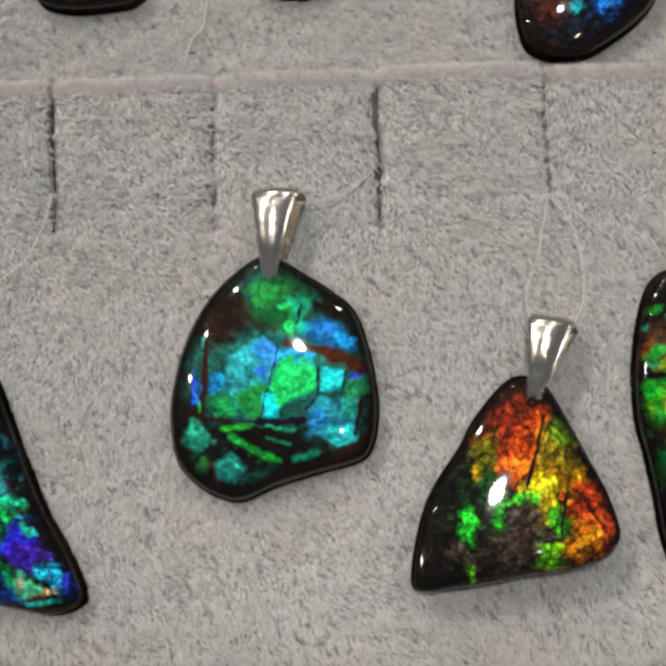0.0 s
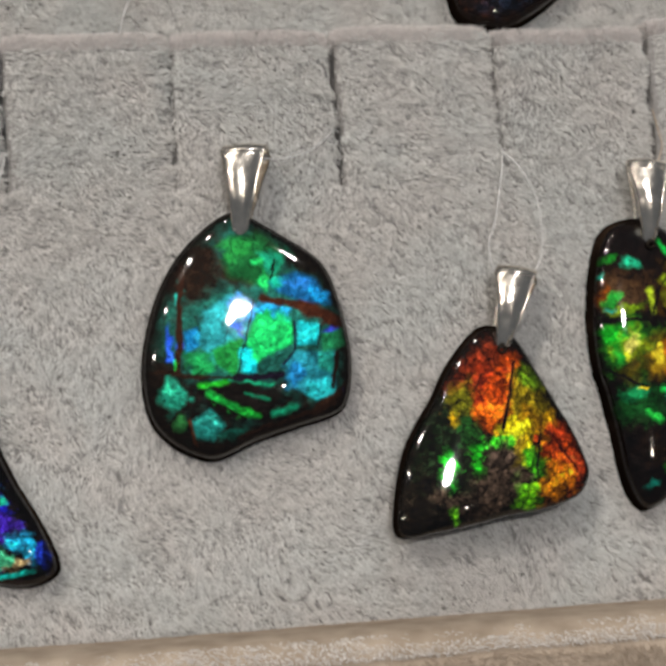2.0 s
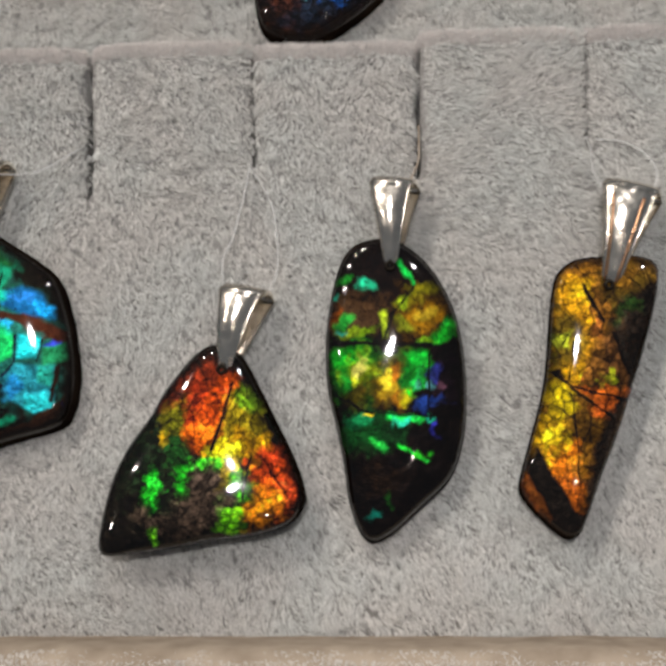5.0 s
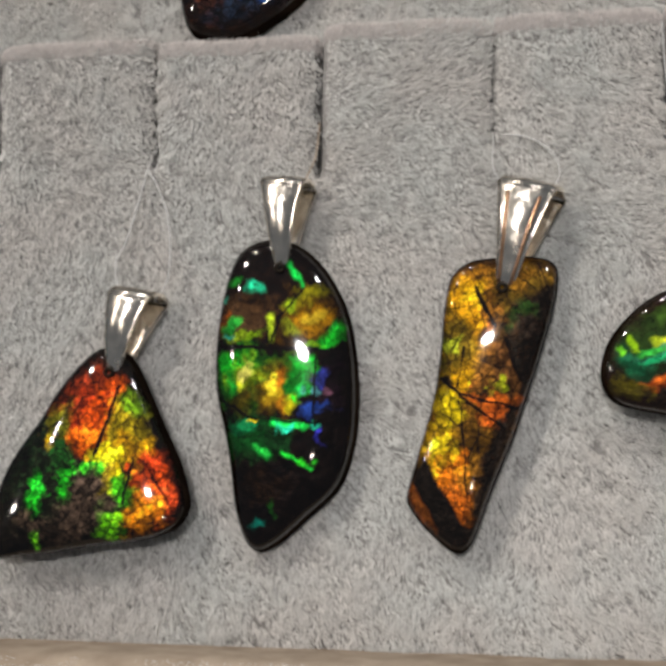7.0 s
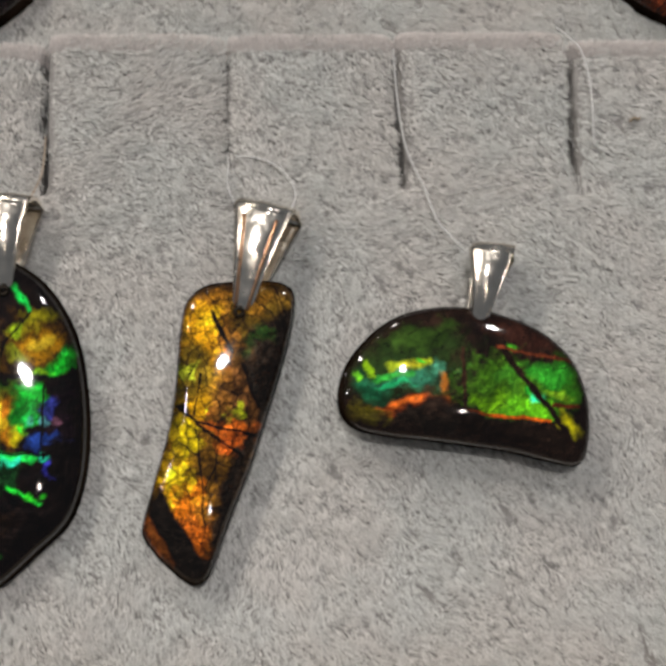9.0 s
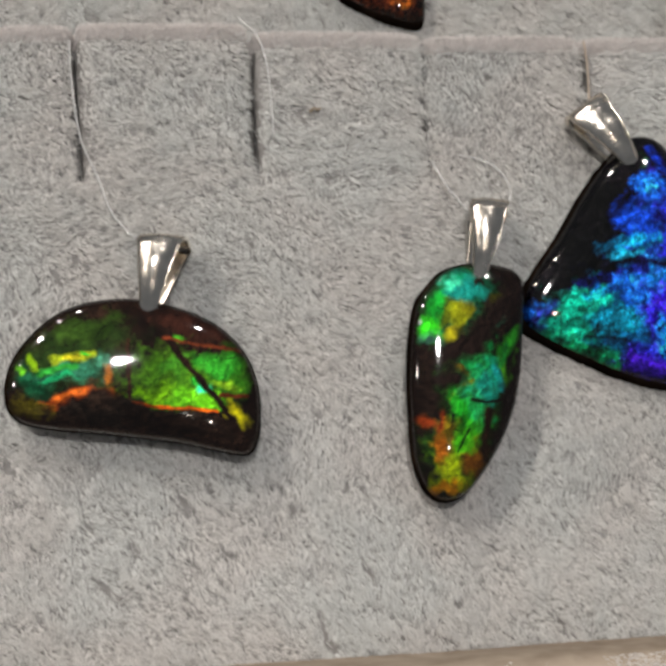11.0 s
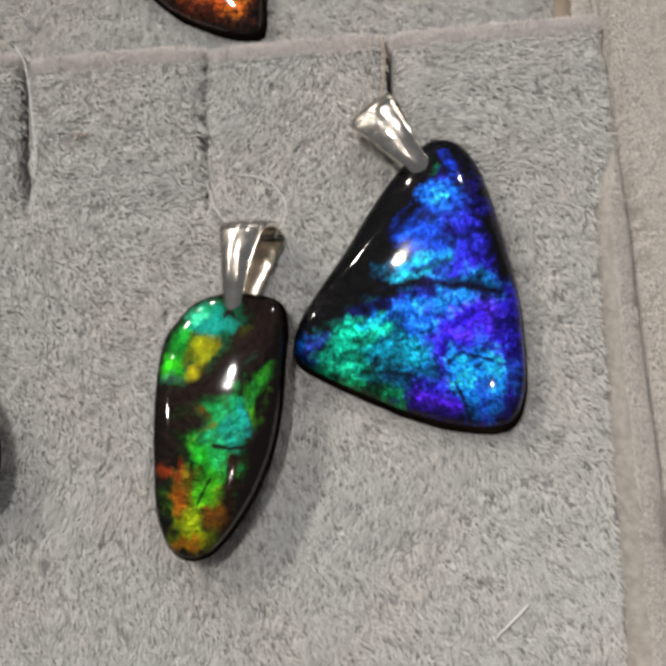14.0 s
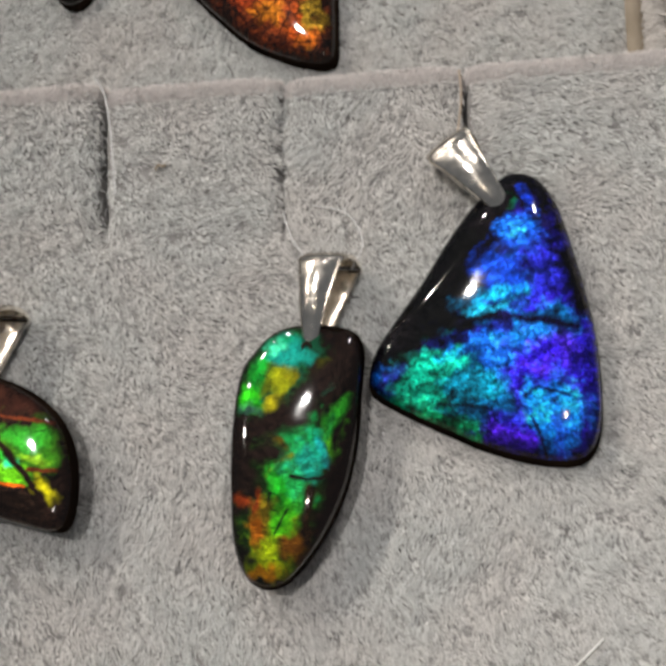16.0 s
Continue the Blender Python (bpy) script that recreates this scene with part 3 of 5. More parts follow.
def paint_teal(sh):
    sh.patch(27.7, -17.5, 11.29, 10.48, 0, "1a5c52", 1.0, 1.2)
    sh.patch(21.9, -12.3, 3.43, 4.84, -20, "1e130c", 1.0, 1.0)
    sh.patch(35.0, -11.0, 3.02, 2.02, -35, "14120c", 1.0, 1.0)
    sh.patch(37.6, -15.4, 1.61, 2.02, 0, "14201c", 1.0, 1.0)
    sh.patch(17.8, -25.7, 2.82, 4.44, 0, "1a120c", 1.0, 1.0)
    sh.patch(26.7, -12.4, 2.42, 1.61, 0, "2c2018", 1.0, 1.0)
    sh.plate([(25.9, -9.0), (29.2, -7.3), (32.5, -9.8), (31.4, -12.9), (29.4, -14.2), (25.5, -13.0), (25.0, -10.8)], "155a2c", 1.0, 0.9)
    sh.patch(27.0, -9.8, 1.61, 1.21, 0, "1e8038", 0.9, 1.35)
    sh.patch(31.1, -10.7, 1.61, 1.21, 0, "128060", 0.9, 1.35)
    sh.patch(29.7, -13.1, 0.89, 1.21, 0, "20c060", 0.9, 1.35)
    sh.plate([(30.2, -13.7), (33.4, -12.4), (35.9, -13.4), (37.0, -16.2), (34.4, -16.5), (31.3, -14.9)], "1464a0", 1.0, 0.5)
    sh.patch(35.6, -15.4, 1.21, 0.73, -30, "18a0f0", 0.9, 1.35)
    sh.patch(31.8, -13.6, 1.21, 0.73, 0, "10a080", 0.9, 1.35)
    sh.patch(33.7, -13.8, 1.21, 0.65, -20, "2478c8", 0.9, 1.35)
    sh.plate([(22.7, -17.4), (25.5, -14.9), (28.3, -15.5), (28.2, -18.3), (26.9, -21.0), (25.9, -24.5), (23.3, -22.6), (21.7, -20.5)], "207c84", 1.45, 0.4)
    sh.plate([(23.1, -21.3), (27.3, -19.8), (25.9, -24.5), (23.6, -22.9)], "1c9040", 1.0, 0.5)
    sh.patch(27.4, -16.7, 1.21, 1.61, 0, "2c80c8", 0.9, 1.35)
    sh.patch(26.8, -19.5, 0.73, 0.65, 0, "2458b8", 0.9, 1.35)
    sh.patch(24.2, -18.6, 1.61, 1.45, 0, "2ca0a8", 0.9, 1.35)
    sh.plate([(28.5, -17.5), (30.5, -15.9), (32.8, -18.4), (32.7, -20.9), (29.9, -21.9), (28.3, -23.2), (27.1, -22.6), (27.4, -20.6)], "14b058", 1.5, 0.4)
    sh.patch(30.3, -17.0, 2.02, 0.56, -30, "22a8e8", 0.9, 1.35)
    sh.patch(27.9, -22.7, 1.05, 1.05, 0, "12d0e0", 0.9, 1.35)
    sh.patch(30.8, -19.5, 1.37, 1.61, 0, "1cc868", 0.9, 1.35)
    sh.plate([(33.2, -18.1), (36.0, -18.6), (35.4, -21.3), (33.2, -21.4)], "16b4bc", 1.45, 0.4)
    sh.patch(34.3, -19.7, 0.97, 1.05, 0, "24e0e8", 0.9, 1.35)
    sh.plate([(36.0, -19.7), (38.7, -19.3), (38.8, -21.5), (36.1, -22.1)], "1e8050", 1.35, 0.4)
    sh.patch(37.4, -19.6, 1.37, 0.32, 10, "3444c0", 0.9, 1.35)
    sh.plate([(31.3, -23.1), (33.0, -21.9), (37.4, -22.2), (37.3, -25.6), (35.2, -27.3), (31.6, -25.6)], "1e7c8c", 1.45, 0.4)
    sh.patch(35.4, -25.9, 1.13, 0.97, 0, "2ad4dc", 0.9, 1.35)
    sh.patch(32.2, -24.0, 1.21, 1.05, 0, "1c80bc", 0.9, 1.35)
    sh.patch(36.4, -23.3, 0.89, 1.05, 0, "1e9080", 0.9, 1.35)
    sh.plate([(20.1, -18.9), (21.7, -18.5), (21.9, -20.5), (20.2, -21.6)], "1070a8", 1.35, 0.4)
    sh.patch(21.1, -19.3, 0.65, 0.73, 0, "24a8d8", 0.9, 1.35)
    sh.patch(18.6, -20.7, 0.40, 1.69, 0, "2454d8", 0.9, 1.35)
    sh.patch(18.8, -22.7, 0.36, 0.81, 0, "22c844", 0.9, 1.35)
    sh.patch(20.1, -15.2, 0.32, 1.61, 0, "10988c", 0.9, 1.35)
    sh.patch(21.8, -22.4, 1.61, 0.65, -20, "1a9850", 0.9, 1.35)
    sh.patch(26.3, -26.8, 6.85, 2.82, -10, "120d0a", 0.8, 1.0)
    sh.streak(21.9, -25.2, 24.9, -24.8, 0.52, "22b82a")
    sh.streak(22.8, -26.0, 26.2, -28.3, 0.81, "18b040")
    sh.streak(26.2, -28.3, 28.2, -28.8, 0.73, "20c840")
    sh.streak(25.2, -24.6, 29.8, -25.4, 0.40, "18a878")
    sh.streak(30.1, -28.5, 32.5, -28.1, 0.81, "18b080")
    sh.streak(27.0, -26.4, 29.7, -27.0, 0.32, "108a60")
    sh.plate([(20.8, -29.4), (22.7, -27.8), (24.3, -29.8), (23.1, -31.7), (21.1, -31.3)], "1e847c", 1.35, 0.4)
    sh.patch(25.0, -31.2, 2.02, 0.65, 0, "125a4c", 0.9, 1.35)
    sh.patch(18.6, -26.5, 1.05, 1.45, 0, "1a846c", 0.9, 1.35)
    sh.patch(18.4, -25.8, 0.40, 0.48, 0, "34d0a0", 0.9, 1.35)
    sh.patch(19.6, -29.6, 0.56, 1.01, 0, "308040", 0.9, 1.35)
    sh.patch(22.3, -29.1, 0.65, 0.48, 0, "30b0a0", 0.9, 1.35)
    sh.glint(0.9, 0.3)
    sh.cells(2.2, 0.05, "0a0d0c", 0.18)
    sh.cells(0.7, 0.02, "0a1410", 0.16)
    sh.vein(29.3, -15.6, 34.0, -16.7, 1.05, "3c1e12")
    sh.vein(34.0, -16.7, 38.8, -18.7, 1.37, "4a2414")
    sh.vein(20.3, -11.8, 19.4, -23.5, 0.69, "301a10")
    sh.vein(16.0, -23.4, 22.1, -24.1, 0.52, "2a1a10")
    sh.vein(22.1, -24.1, 26.3, -24.5, 0.24, "201408")
    sh.vein(25.9, -24.5, 31.1, -24.5, 0.81, "120c1c")
    sh.vein(26.1, -31.6, 35.1, -28.8, 1.13, "3e2417")
    sh.vein(35.1, -28.8, 38.9, -25.8, 1.37, "4a2c1c")
    sh.vein(20.5, -29.3, 21.5, -33.1, 0.36, "59301a")
    sh.vein(28.4, -15.6, 27.3, -20.6, 0.20, "0a1414")
    sh.vein(27.3, -20.6, 25.9, -24.5, 0.20, "0a1414")
    sh.vein(32.8, -18.4, 33.0, -21.6, 0.32, "101430")
    sh.vein(33.0, -21.6, 31.2, -23.3, 0.32, "101430")
    sh.vein(36.0, -18.8, 35.5, -21.6, 0.16, "0a0d0d")
    sh.vein(37.8, -22.4, 36.8, -26.0, 0.48, "201008")
    sh.vein(31.1, -10.9, 30.6, -13.3, 0.28, "0a150d")
    sh.vein(22.8, -26.7, 26.6, -29.1, 0.20, "0f0a06")
    sh.vein(25.1, -25.6, 31.7, -27.0, 0.24, "0f0a06")
    sh.vein(38.3, -26.0, 38.8, -27.2, 0.28, "2c2480")
    sh.rim(0.80, "130c07")

def paint_fire(sh):
    sh.patch(48.9, -32.3, 4.57, 5.29, 0, "101e0f")
    sh.patch(54.1, -25.4, 3.88, 2.81, 40, "7d2a12")
    sh.patch(55.6, -27.8, 2.48, 3.17, 10, "9e2f10")
    sh.vein(57.8, -24.6, 55.2, -30.7, 2.61, "c8480e")
    sh.patch(57.6, -25.1, 0.98, 0.98, 0, "ff541e")
    sh.patch(55.5, -30.1, 2.12, 1.40, 30, "fe7112")
    sh.patch(52.0, -28.6, 1.70, 1.93, 0, "6a6a12")
    sh.patch(50.9, -30.8, 0.55, 0.98, 0, "ecbc12")
    sh.patch(59.6, -28.7, 1.93, 3.52, 10, "8f7d12")
    sh.patch(59.7, -26.0, 1.24, 1.04, 0, "577d12")
    sh.patch(60.7, -31.7, 2.28, 1.47, 0, "febc12")
    sh.patch(57.7, -32.5, 1.93, 1.24, 0, "ecd912")
    sh.patch(56.0, -33.4, 1.93, 0.72, 0, "31c61c")
    sh.patch(63.2, -35.8, 3.00, 3.36, -30, "d94d10")
    sh.patch(61.7, -38.6, 2.28, 1.83, 0, "ff9712")
    sh.patch(64.8, -37.2, 1.27, 1.93, 0, "e24b1e")
    sh.patch(62.8, -33.3, 1.93, 1.40, 0, "a23110")
    sh.patch(58.2, -35.2, 1.47, 1.40, 0, "fed912")
    sh.patch(59.5, -36.9, 1.60, 1.40, 0, "44b517")
    sh.patch(49.3, -36.6, 0.91, 1.76, 0, "1ccf25")
    sh.patch(53.6, -35.2, 0.78, 1.47, 0, "1eb51e")
    sh.patch(52.1, -32.5, 1.04, 2.12, 0, "174417")
    sh.patch(49.9, -41.0, 0.85, 0.78, 0, "71e21c")
    sh.patch(58.6, -40.1, 1.21, 1.27, 0, "71d912")
    sh.patch(55.5, -37.9, 2.64, 2.12, 0, "44362c")
    sh.patch(56.3, -35.0, 1.76, 1.40, 20, "3e322a")
    sh.patch(49.8, -39.4, 1.40, 0.72, 10, "5c4b3d")
    sh.patch(52.7, -40.2, 3.17, 0.91, 5, "31261e")
    sh.vein(58.5, -24.3, 56.4, -32.1, 0.46, "1a0d08")
    sh.vein(60.7, -33.0, 59.8, -37.5, 0.33, "14100a")
    sh.vein(62.0, -32.7, 65.1, -37.9, 0.26, "30100a")
    sh.glint(0.8, 0.5)
    sh.glint(2.2, 0.5)
    sh.cells(1.2, 0.20, "100a06", 0.65)
    sh.cells(0.5, 0.05, "100a06", 0.4)
    sh.rim(0.84, "120d0a")

def paint_oval(sh):
    # brown rock seen through clear shell, then glassy lobes of colour, then cracks
    sh.patch(76.5, -23.9, 7.26, 16.04, 0, "120a08", 1.0, 0.72)
    sh.patch(72.6, -16.9, 3.25, 2.67, 0, "3a2614", 1.0, 0.72)
    sh.patch(72.2, -17.1, 2.10, 1.72, 0, "4a3420", 1.0, 0.72)
    sh.patch(70.1, -16.8, 0.53, 1.53, 0, "70380c", 1.0, 0.72)
    sh.patch(70.2, -14.7, 0.61, 0.46, 0, "20b090", 1.0, 0.72)
    sh.patch(70.8, -17.4, 0.69, 0.84, 0, "28a838", 1.0, 0.72)
    sh.patch(71.7, -18.8, 1.53, 0.61, 0, "88a818", 1.0, 0.72)
    sh.patch(74.1, -18.8, 1.15, 0.69, 20, "78a010", 1.0, 0.72)
    sh.patch(70.8, -18.6, 0.46, 0.38, 0, "20b8a0", 1.0, 0.72)
    sh.patch(80.1, -16.4, 3.44, 2.86, 15, "4c3206", 1.0, 0.72)
    sh.patch(79.6, -14.1, 2.29, 0.84, 20, "8a8410", 1.0, 0.72)
    sh.patch(80.5, -16.6, 2.10, 1.07, 10, "c88c0c", 1.0, 0.72)
    sh.patch(80.7, -16.3, 0.99, 0.53, 10, "f8d030", 1.0, 0.72)
    sh.patch(77.9, -17.3, 0.99, 0.69, 0, "7c8418", 1.0, 0.72)
    sh.patch(81.7, -19.0, 2.29, 0.84, 25, "18b828", 1.0, 0.72)
    sh.patch(82.8, -17.5, 0.61, 0.69, 0, "18a030", 1.0, 0.72)
    sh.patch(79.9, -19.4, 0.99, 0.38, 10, "90c818", 1.0, 0.72)
    sh.streak(75.6, -16.5, 76.1, -19.0, 0.61, "98b020")
    sh.streak(77.6, -10.5, 79.1, -13.1, 0.50, "10b040")
    sh.patch(77.4, -15.0, 0.61, 0.53, 0, "90b018", 1.0, 0.72)
    sh.patch(71.1, -12.2, 0.76, 0.46, 20, "20a830", 1.0, 0.72)
    sh.patch(73.4, -12.8, 0.76, 0.61, 0, "20b888", 1.0, 0.72)
    sh.patch(72.9, -23.0, 3.44, 2.86, 0, "1a6a14", 1.0, 0.72)
    sh.patch(72.0, -21.6, 2.29, 1.34, 0, "18c028", 1.0, 0.72)
    sh.patch(72.9, -22.7, 1.91, 1.76, 20, "a8c818", 1.0, 0.72)
    sh.patch(73.0, -22.4, 0.92, 1.15, -35, "f4f070", 1.0, 0.72)
    sh.patch(71.9, -23.7, 0.99, 0.76, 0, "d0d828", 1.0, 0.72)
    sh.patch(72.6, -25.6, 1.72, 1.15, 0, "50480c", 1.0, 0.72)
    sh.patch(71.1, -24.0, 0.61, 1.15, 0, "20b030", 1.0, 0.72)
    sh.patch(77.1, -24.5, 2.29, 2.67, 0, "6a4c0a", 1.0, 0.72)
    sh.patch(76.5, -24.5, 0.92, 1.37, 0, "c8a018", 1.0, 0.72)
    sh.patch(76.0, -23.9, 0.46, 0.76, 0, "f0d830", 1.0, 0.72)
    sh.patch(77.9, -26.1, 1.15, 0.92, 0, "b07010", 1.0, 0.72)
    sh.patch(78.8, -26.1, 0.84, 0.92, 20, "e0d818", 1.0, 0.72)
    sh.patch(77.2, -23.1, 0.76, 0.53, 0, "c87818", 1.0, 0.72)
    sh.patch(79.4, -23.2, 1.53, 2.29, 0, "128a20", 1.0, 0.72)
    sh.patch(79.4, -21.9, 0.92, 0.92, 0, "18d038", 1.0, 0.72)
    sh.patch(79.0, -25.9, 0.84, 0.61, 0, "28d828", 1.0, 0.72)
    sh.patch(80.2, -24.4, 0.61, 1.07, 0, "18b040", 1.0, 0.72)
    sh.patch(82.2, -24.1, 1.53, 2.67, 0, "1c1018", 1.0, 0.72)
    sh.patch(80.8, -27.4, 1.30, 0.76, 10, "1c3a88", 1.1, 1.1)
    sh.patch(81.6, -23.0, 0.53, 0.92, 0, "303890", 1.2, 0.9)
    sh.patch(80.9, -24.7, 0.61, 0.61, 0, "58a0a8", 1.0, 0.72)
    sh.patch(82.1, -24.5, 0.38, 0.69, 0, "70485a", 1.0, 0.72)
    sh.patch(81.7, -30.3, 0.46, 0.84, 0, "2c2c98", 1.2, 0.9)
    sh.patch(73.9, -29.9, 2.67, 2.67, 20, "0c4418", 1.0, 0.72)
    sh.patch(73.0, -28.7, 1.30, 1.15, -40, "18a860", 1.0, 0.72)
    sh.patch(74.0, -27.9, 0.69, 0.31, 0, "e8d020", 1.0, 0.72)
    sh.patch(74.8, -31.6, 0.69, 0.69, 0, "28d048", 1.0, 0.72)
    sh.patch(77.0, -30.1, 1.53, 1.53, 0, "0c3012", 1.0, 0.72)
    sh.streak(76.3, -28.2, 79.8, -28.8, 0.61, "18c848")
    sh.patch(78.2, -28.9, 0.92, 0.46, 0, "28e0a8", 1.0, 0.72)
    sh.patch(80.9, -29.0, 0.61, 0.38, 0, "20b890", 1.0, 0.72)
    sh.streak(77.3, -31.6, 80.7, -33.4, 0.34, "20d838")
    sh.patch(80.0, -33.0, 0.61, 0.46, 30, "30d828", 1.0, 0.72)
    sh.patch(76.2, -37.7, 0.53, 0.84, 0, "206a20", 1.0, 0.72)
    sh.patch(74.7, -39.0, 0.53, 0.46, 0, "10907c", 1.0, 0.72)
    sh.patch(75.7, -35.4, 2.67, 1.91, 0, "1c1008", 1.0, 0.72)
    sh.glint(0.7, 0.2, 30, 1.6)
    sh.glint(2.2, 0.4)
    sh.cells(1.3, 0.05, "0a0706", 0.35)
    sh.cells(0.6, 0.03, "0a0706", 0.2)
    sh.vein(69.6, -19.9, 76.5, -20.0, 0.46, "0a0606")
    sh.vein(76.5, -20.0, 84.2, -20.3, 0.53, "0a0606")
    sh.vein(79.2, -13.3, 76.8, -16.3, 0.31, "0a0606")
    sh.vein(76.8, -16.3, 75.9, -19.8, 0.34, "0a0606")
    sh.vein(69.7, -25.5, 73.8, -27.7, 0.31, "0a0606")
    sh.vein(73.8, -27.8, 81.4, -28.5, 0.19, "0a0606")
    sh.vein(80.8, -21.0, 81.0, -28.7, 0.23, "0a0606")
    sh.rim(0.88, "150b09")


def paint_bar(sh):
    sh.patch(97.4, -21.1, 9.07, 14.66, -10, "714a10")
    sh.patch(97.1, -17.0, 2.62, 3.84, -20, "b2800e")
    sh.patch(98.0, -15.0, 1.57, 2.09, -20, "c8940e")
    sh.patch(96.1, -20.8, 1.47, 1.92, 0, "718012")
    sh.patch(98.1, -22.8, 2.62, 2.97, 0, "ba850e")
    sh.patch(95.7, -26.5, 1.92, 2.97, 0, "c1a70e")
    sh.patch(95.7, -31.3, 2.97, 2.97, 0, "c1940e")
    sh.patch(100.8, -15.3, 2.09, 2.09, 0, "805318")
    sh.patch(99.5, -18.4, 1.05, 2.09, 0, "ab6227")
    sh.patch(99.1, -25.9, 2.27, 2.27, 0, "b25316")
    sh.patch(99.8, -27.9, 1.81, 1.92, 0, "9c5316")
    sh.patch(100.5, -22.8, 2.27, 3.32, 0, "80531d")
    sh.patch(98.1, -33.2, 1.40, 3.49, -10, "9c6816")
    sh.patch(96.1, -36.6, 1.81, 2.27, 0, "c16216")
    sh.patch(92.6, -37.5, 1.95, 1.54, -40, "944a16")
    sh.vein(106.2, -12.0, 99.4, -37.2, 2.44, "392818")
    sh.patch(104.5, -18.4, 2.44, 5.58, -20, "27231f")
    sh.patch(103.8, -16.1, 1.57, 1.57, 0, "28441a")
    sh.patch(104.2, -12.7, 2.97, 1.92, 0, "715316")
    sh.patch(95.7, -26.2, 0.70, 1.68, 0, "dfd00e")
    sh.patch(98.3, -14.3, 0.91, 0.70, 0, "dfb216")
    sh.patch(98.3, -17.5, 0.56, 0.63, 0, "dfa30e")
    sh.patch(97.4, -23.2, 0.77, 0.91, 0, "dfb20e")
    sh.patch(94.4, -32.8, 0.56, 0.77, 0, "e6d01d")
    sh.patch(95.1, -30.6, 0.70, 0.91, 0, "d7c816")
    sh.vein(92.2, -34.1, 96.9, -40.7, 2.58, "17110d")
    sh.vein(94.7, -23.3, 102.9, -26.7, 0.52, "0d0704")
    sh.vein(96.6, -25.7, 102.1, -28.9, 0.38, "0d0704")
    sh.vein(98.3, -13.3, 100.5, -17.4, 0.38, "100905")
    sh.vein(101.8, -19.1, 103.1, -24.9, 0.38, "100905")
    sh.vein(96.4, -25.9, 97.6, -32.2, 0.24, "180d05")
    sh.vein(99.1, -26.5, 97.8, -31.2, 0.21, "180d05")
    sh.vein(105.2, -11.3, 105.9, -13.4, 0.28, "180d05")
    sh.vein(102.9, -12.6, 105.2, -15.1, 0.21, "180d05")
    sh.patch(96.1, -19.1, 1.53, 4.41, 0, "5c4a10", 0.9, 1.0)
    sh.patch(98.3, -28.6, 2.38, 4.41, -10, "6a4812", 0.9, 1.0)
    sh.patch(104.0, -14.0, 3.06, 2.38, 0, "54400f", 0.9, 1.0)
    sh.plate([(102.4, -14.9), (105.0, -14.0), (107.5, -12.7), (107.5, -14.7), (103.5, -25.1), (97.9, -41.4), (99.2, -32.2), (102.9, -24.5), (103.3, -21.9)], "28201a", 1.0, 0.9)
    sh.plate([(100.4, -19.2), (101.7, -19.2), (103.2, -23.5), (102.7, -26.6), (100.5, -25.7)], "6a4420", 1.0, 0.6)
    sh.patch(103.7, -15.8, 1.15, 1.15, 0, "2a4a1a", 0.9, 1.0)
    sh.patch(103.7, -12.3, 1.36, 1.02, 0, "7a5414", 0.9, 1.0)
    sh.patch(95.6, -26.3, 0.95, 1.77, 0, "ecd010", 0.9, 1.0)
    sh.patch(94.9, -30.8, 1.02, 1.09, 0, "e8c818", 0.9, 1.0)
    sh.patch(97.4, -23.1, 0.88, 1.29, 0, "e8ac10", 0.9, 1.0)
    sh.patch(98.3, -17.2, 0.75, 1.22, 15, "e09c10", 0.9, 1.0)
    sh.patch(96.7, -32.1, 0.81, 1.02, 0, "c86c10", 0.9, 1.0)
    sh.patch(100.0, -25.9, 2.24, 0.81, -18, "b05414", 0.9, 1.0)
    sh.patch(100.3, -27.7, 1.49, 1.15, -20, "a84c14", 0.9, 1.0)
    sh.patch(95.7, -33.7, 1.36, 1.36, -40, "d07010", 0.9, 1.0)
    sh.patch(96.6, -36.9, 0.95, 1.15, 0, "c86414", 0.9, 1.0)
    sh.patch(100.8, -24.4, 0.61, 0.61, 0, "98a018", 0.9, 1.0)
    sh.patch(95.5, -20.4, 0.81, 1.02, 0, "78801a", 0.9, 1.0)
    sh.patch(97.0, -15.5, 0.81, 1.36, 0, "c89010", 0.9, 1.0)
    sh.glint(2.2, 0.45)
    sh.cells(1.5, 0.20, "1c0f06", 0.6)
    sh.cells(0.7, 0.05, "2a1608", 0.3)
    sh.vein(98.8, -13.9, 100.7, -17.6, 0.31, "0e0805")
    sh.vein(101.7, -18.9, 103.2, -23.5, 0.34, "0e0805")
    sh.vein(94.8, -23.4, 96.7, -24.9, 0.44, "0e0805")
    sh.vein(96.7, -24.9, 102.7, -26.7, 0.31, "0e0805")
    sh.vein(96.7, -25.2, 101.9, -29.0, 0.27, "0e0805")
    sh.vein(97.1, -20.1, 96.6, -24.4, 0.20, "0e0805")
    sh.vein(96.6, -25.7, 97.6, -36.0, 0.20, "0e0805")
    sh.vein(99.0, -28.0, 97.6, -32.1, 0.17, "0e0805")
    sh.vein(95.8, -20.4, 97.1, -17.8, 0.17, "0e0805")
    sh.vein(105.4, -10.7, 106.7, -14.0, 0.20, "0e0805")
    sh.vein(102.7, -11.6, 105.0, -13.6, 0.14, "0e0805")
    sh.vein(94.5, -26.9, 96.7, -28.6, 0.17, "0e0805")
    sh.plate([(91.7, -35.1), (92.8, -31.9), (97.5, -39.8), (96.4, -42.2), (94.4, -40.2)], "17110d", 1.0, 0.25)
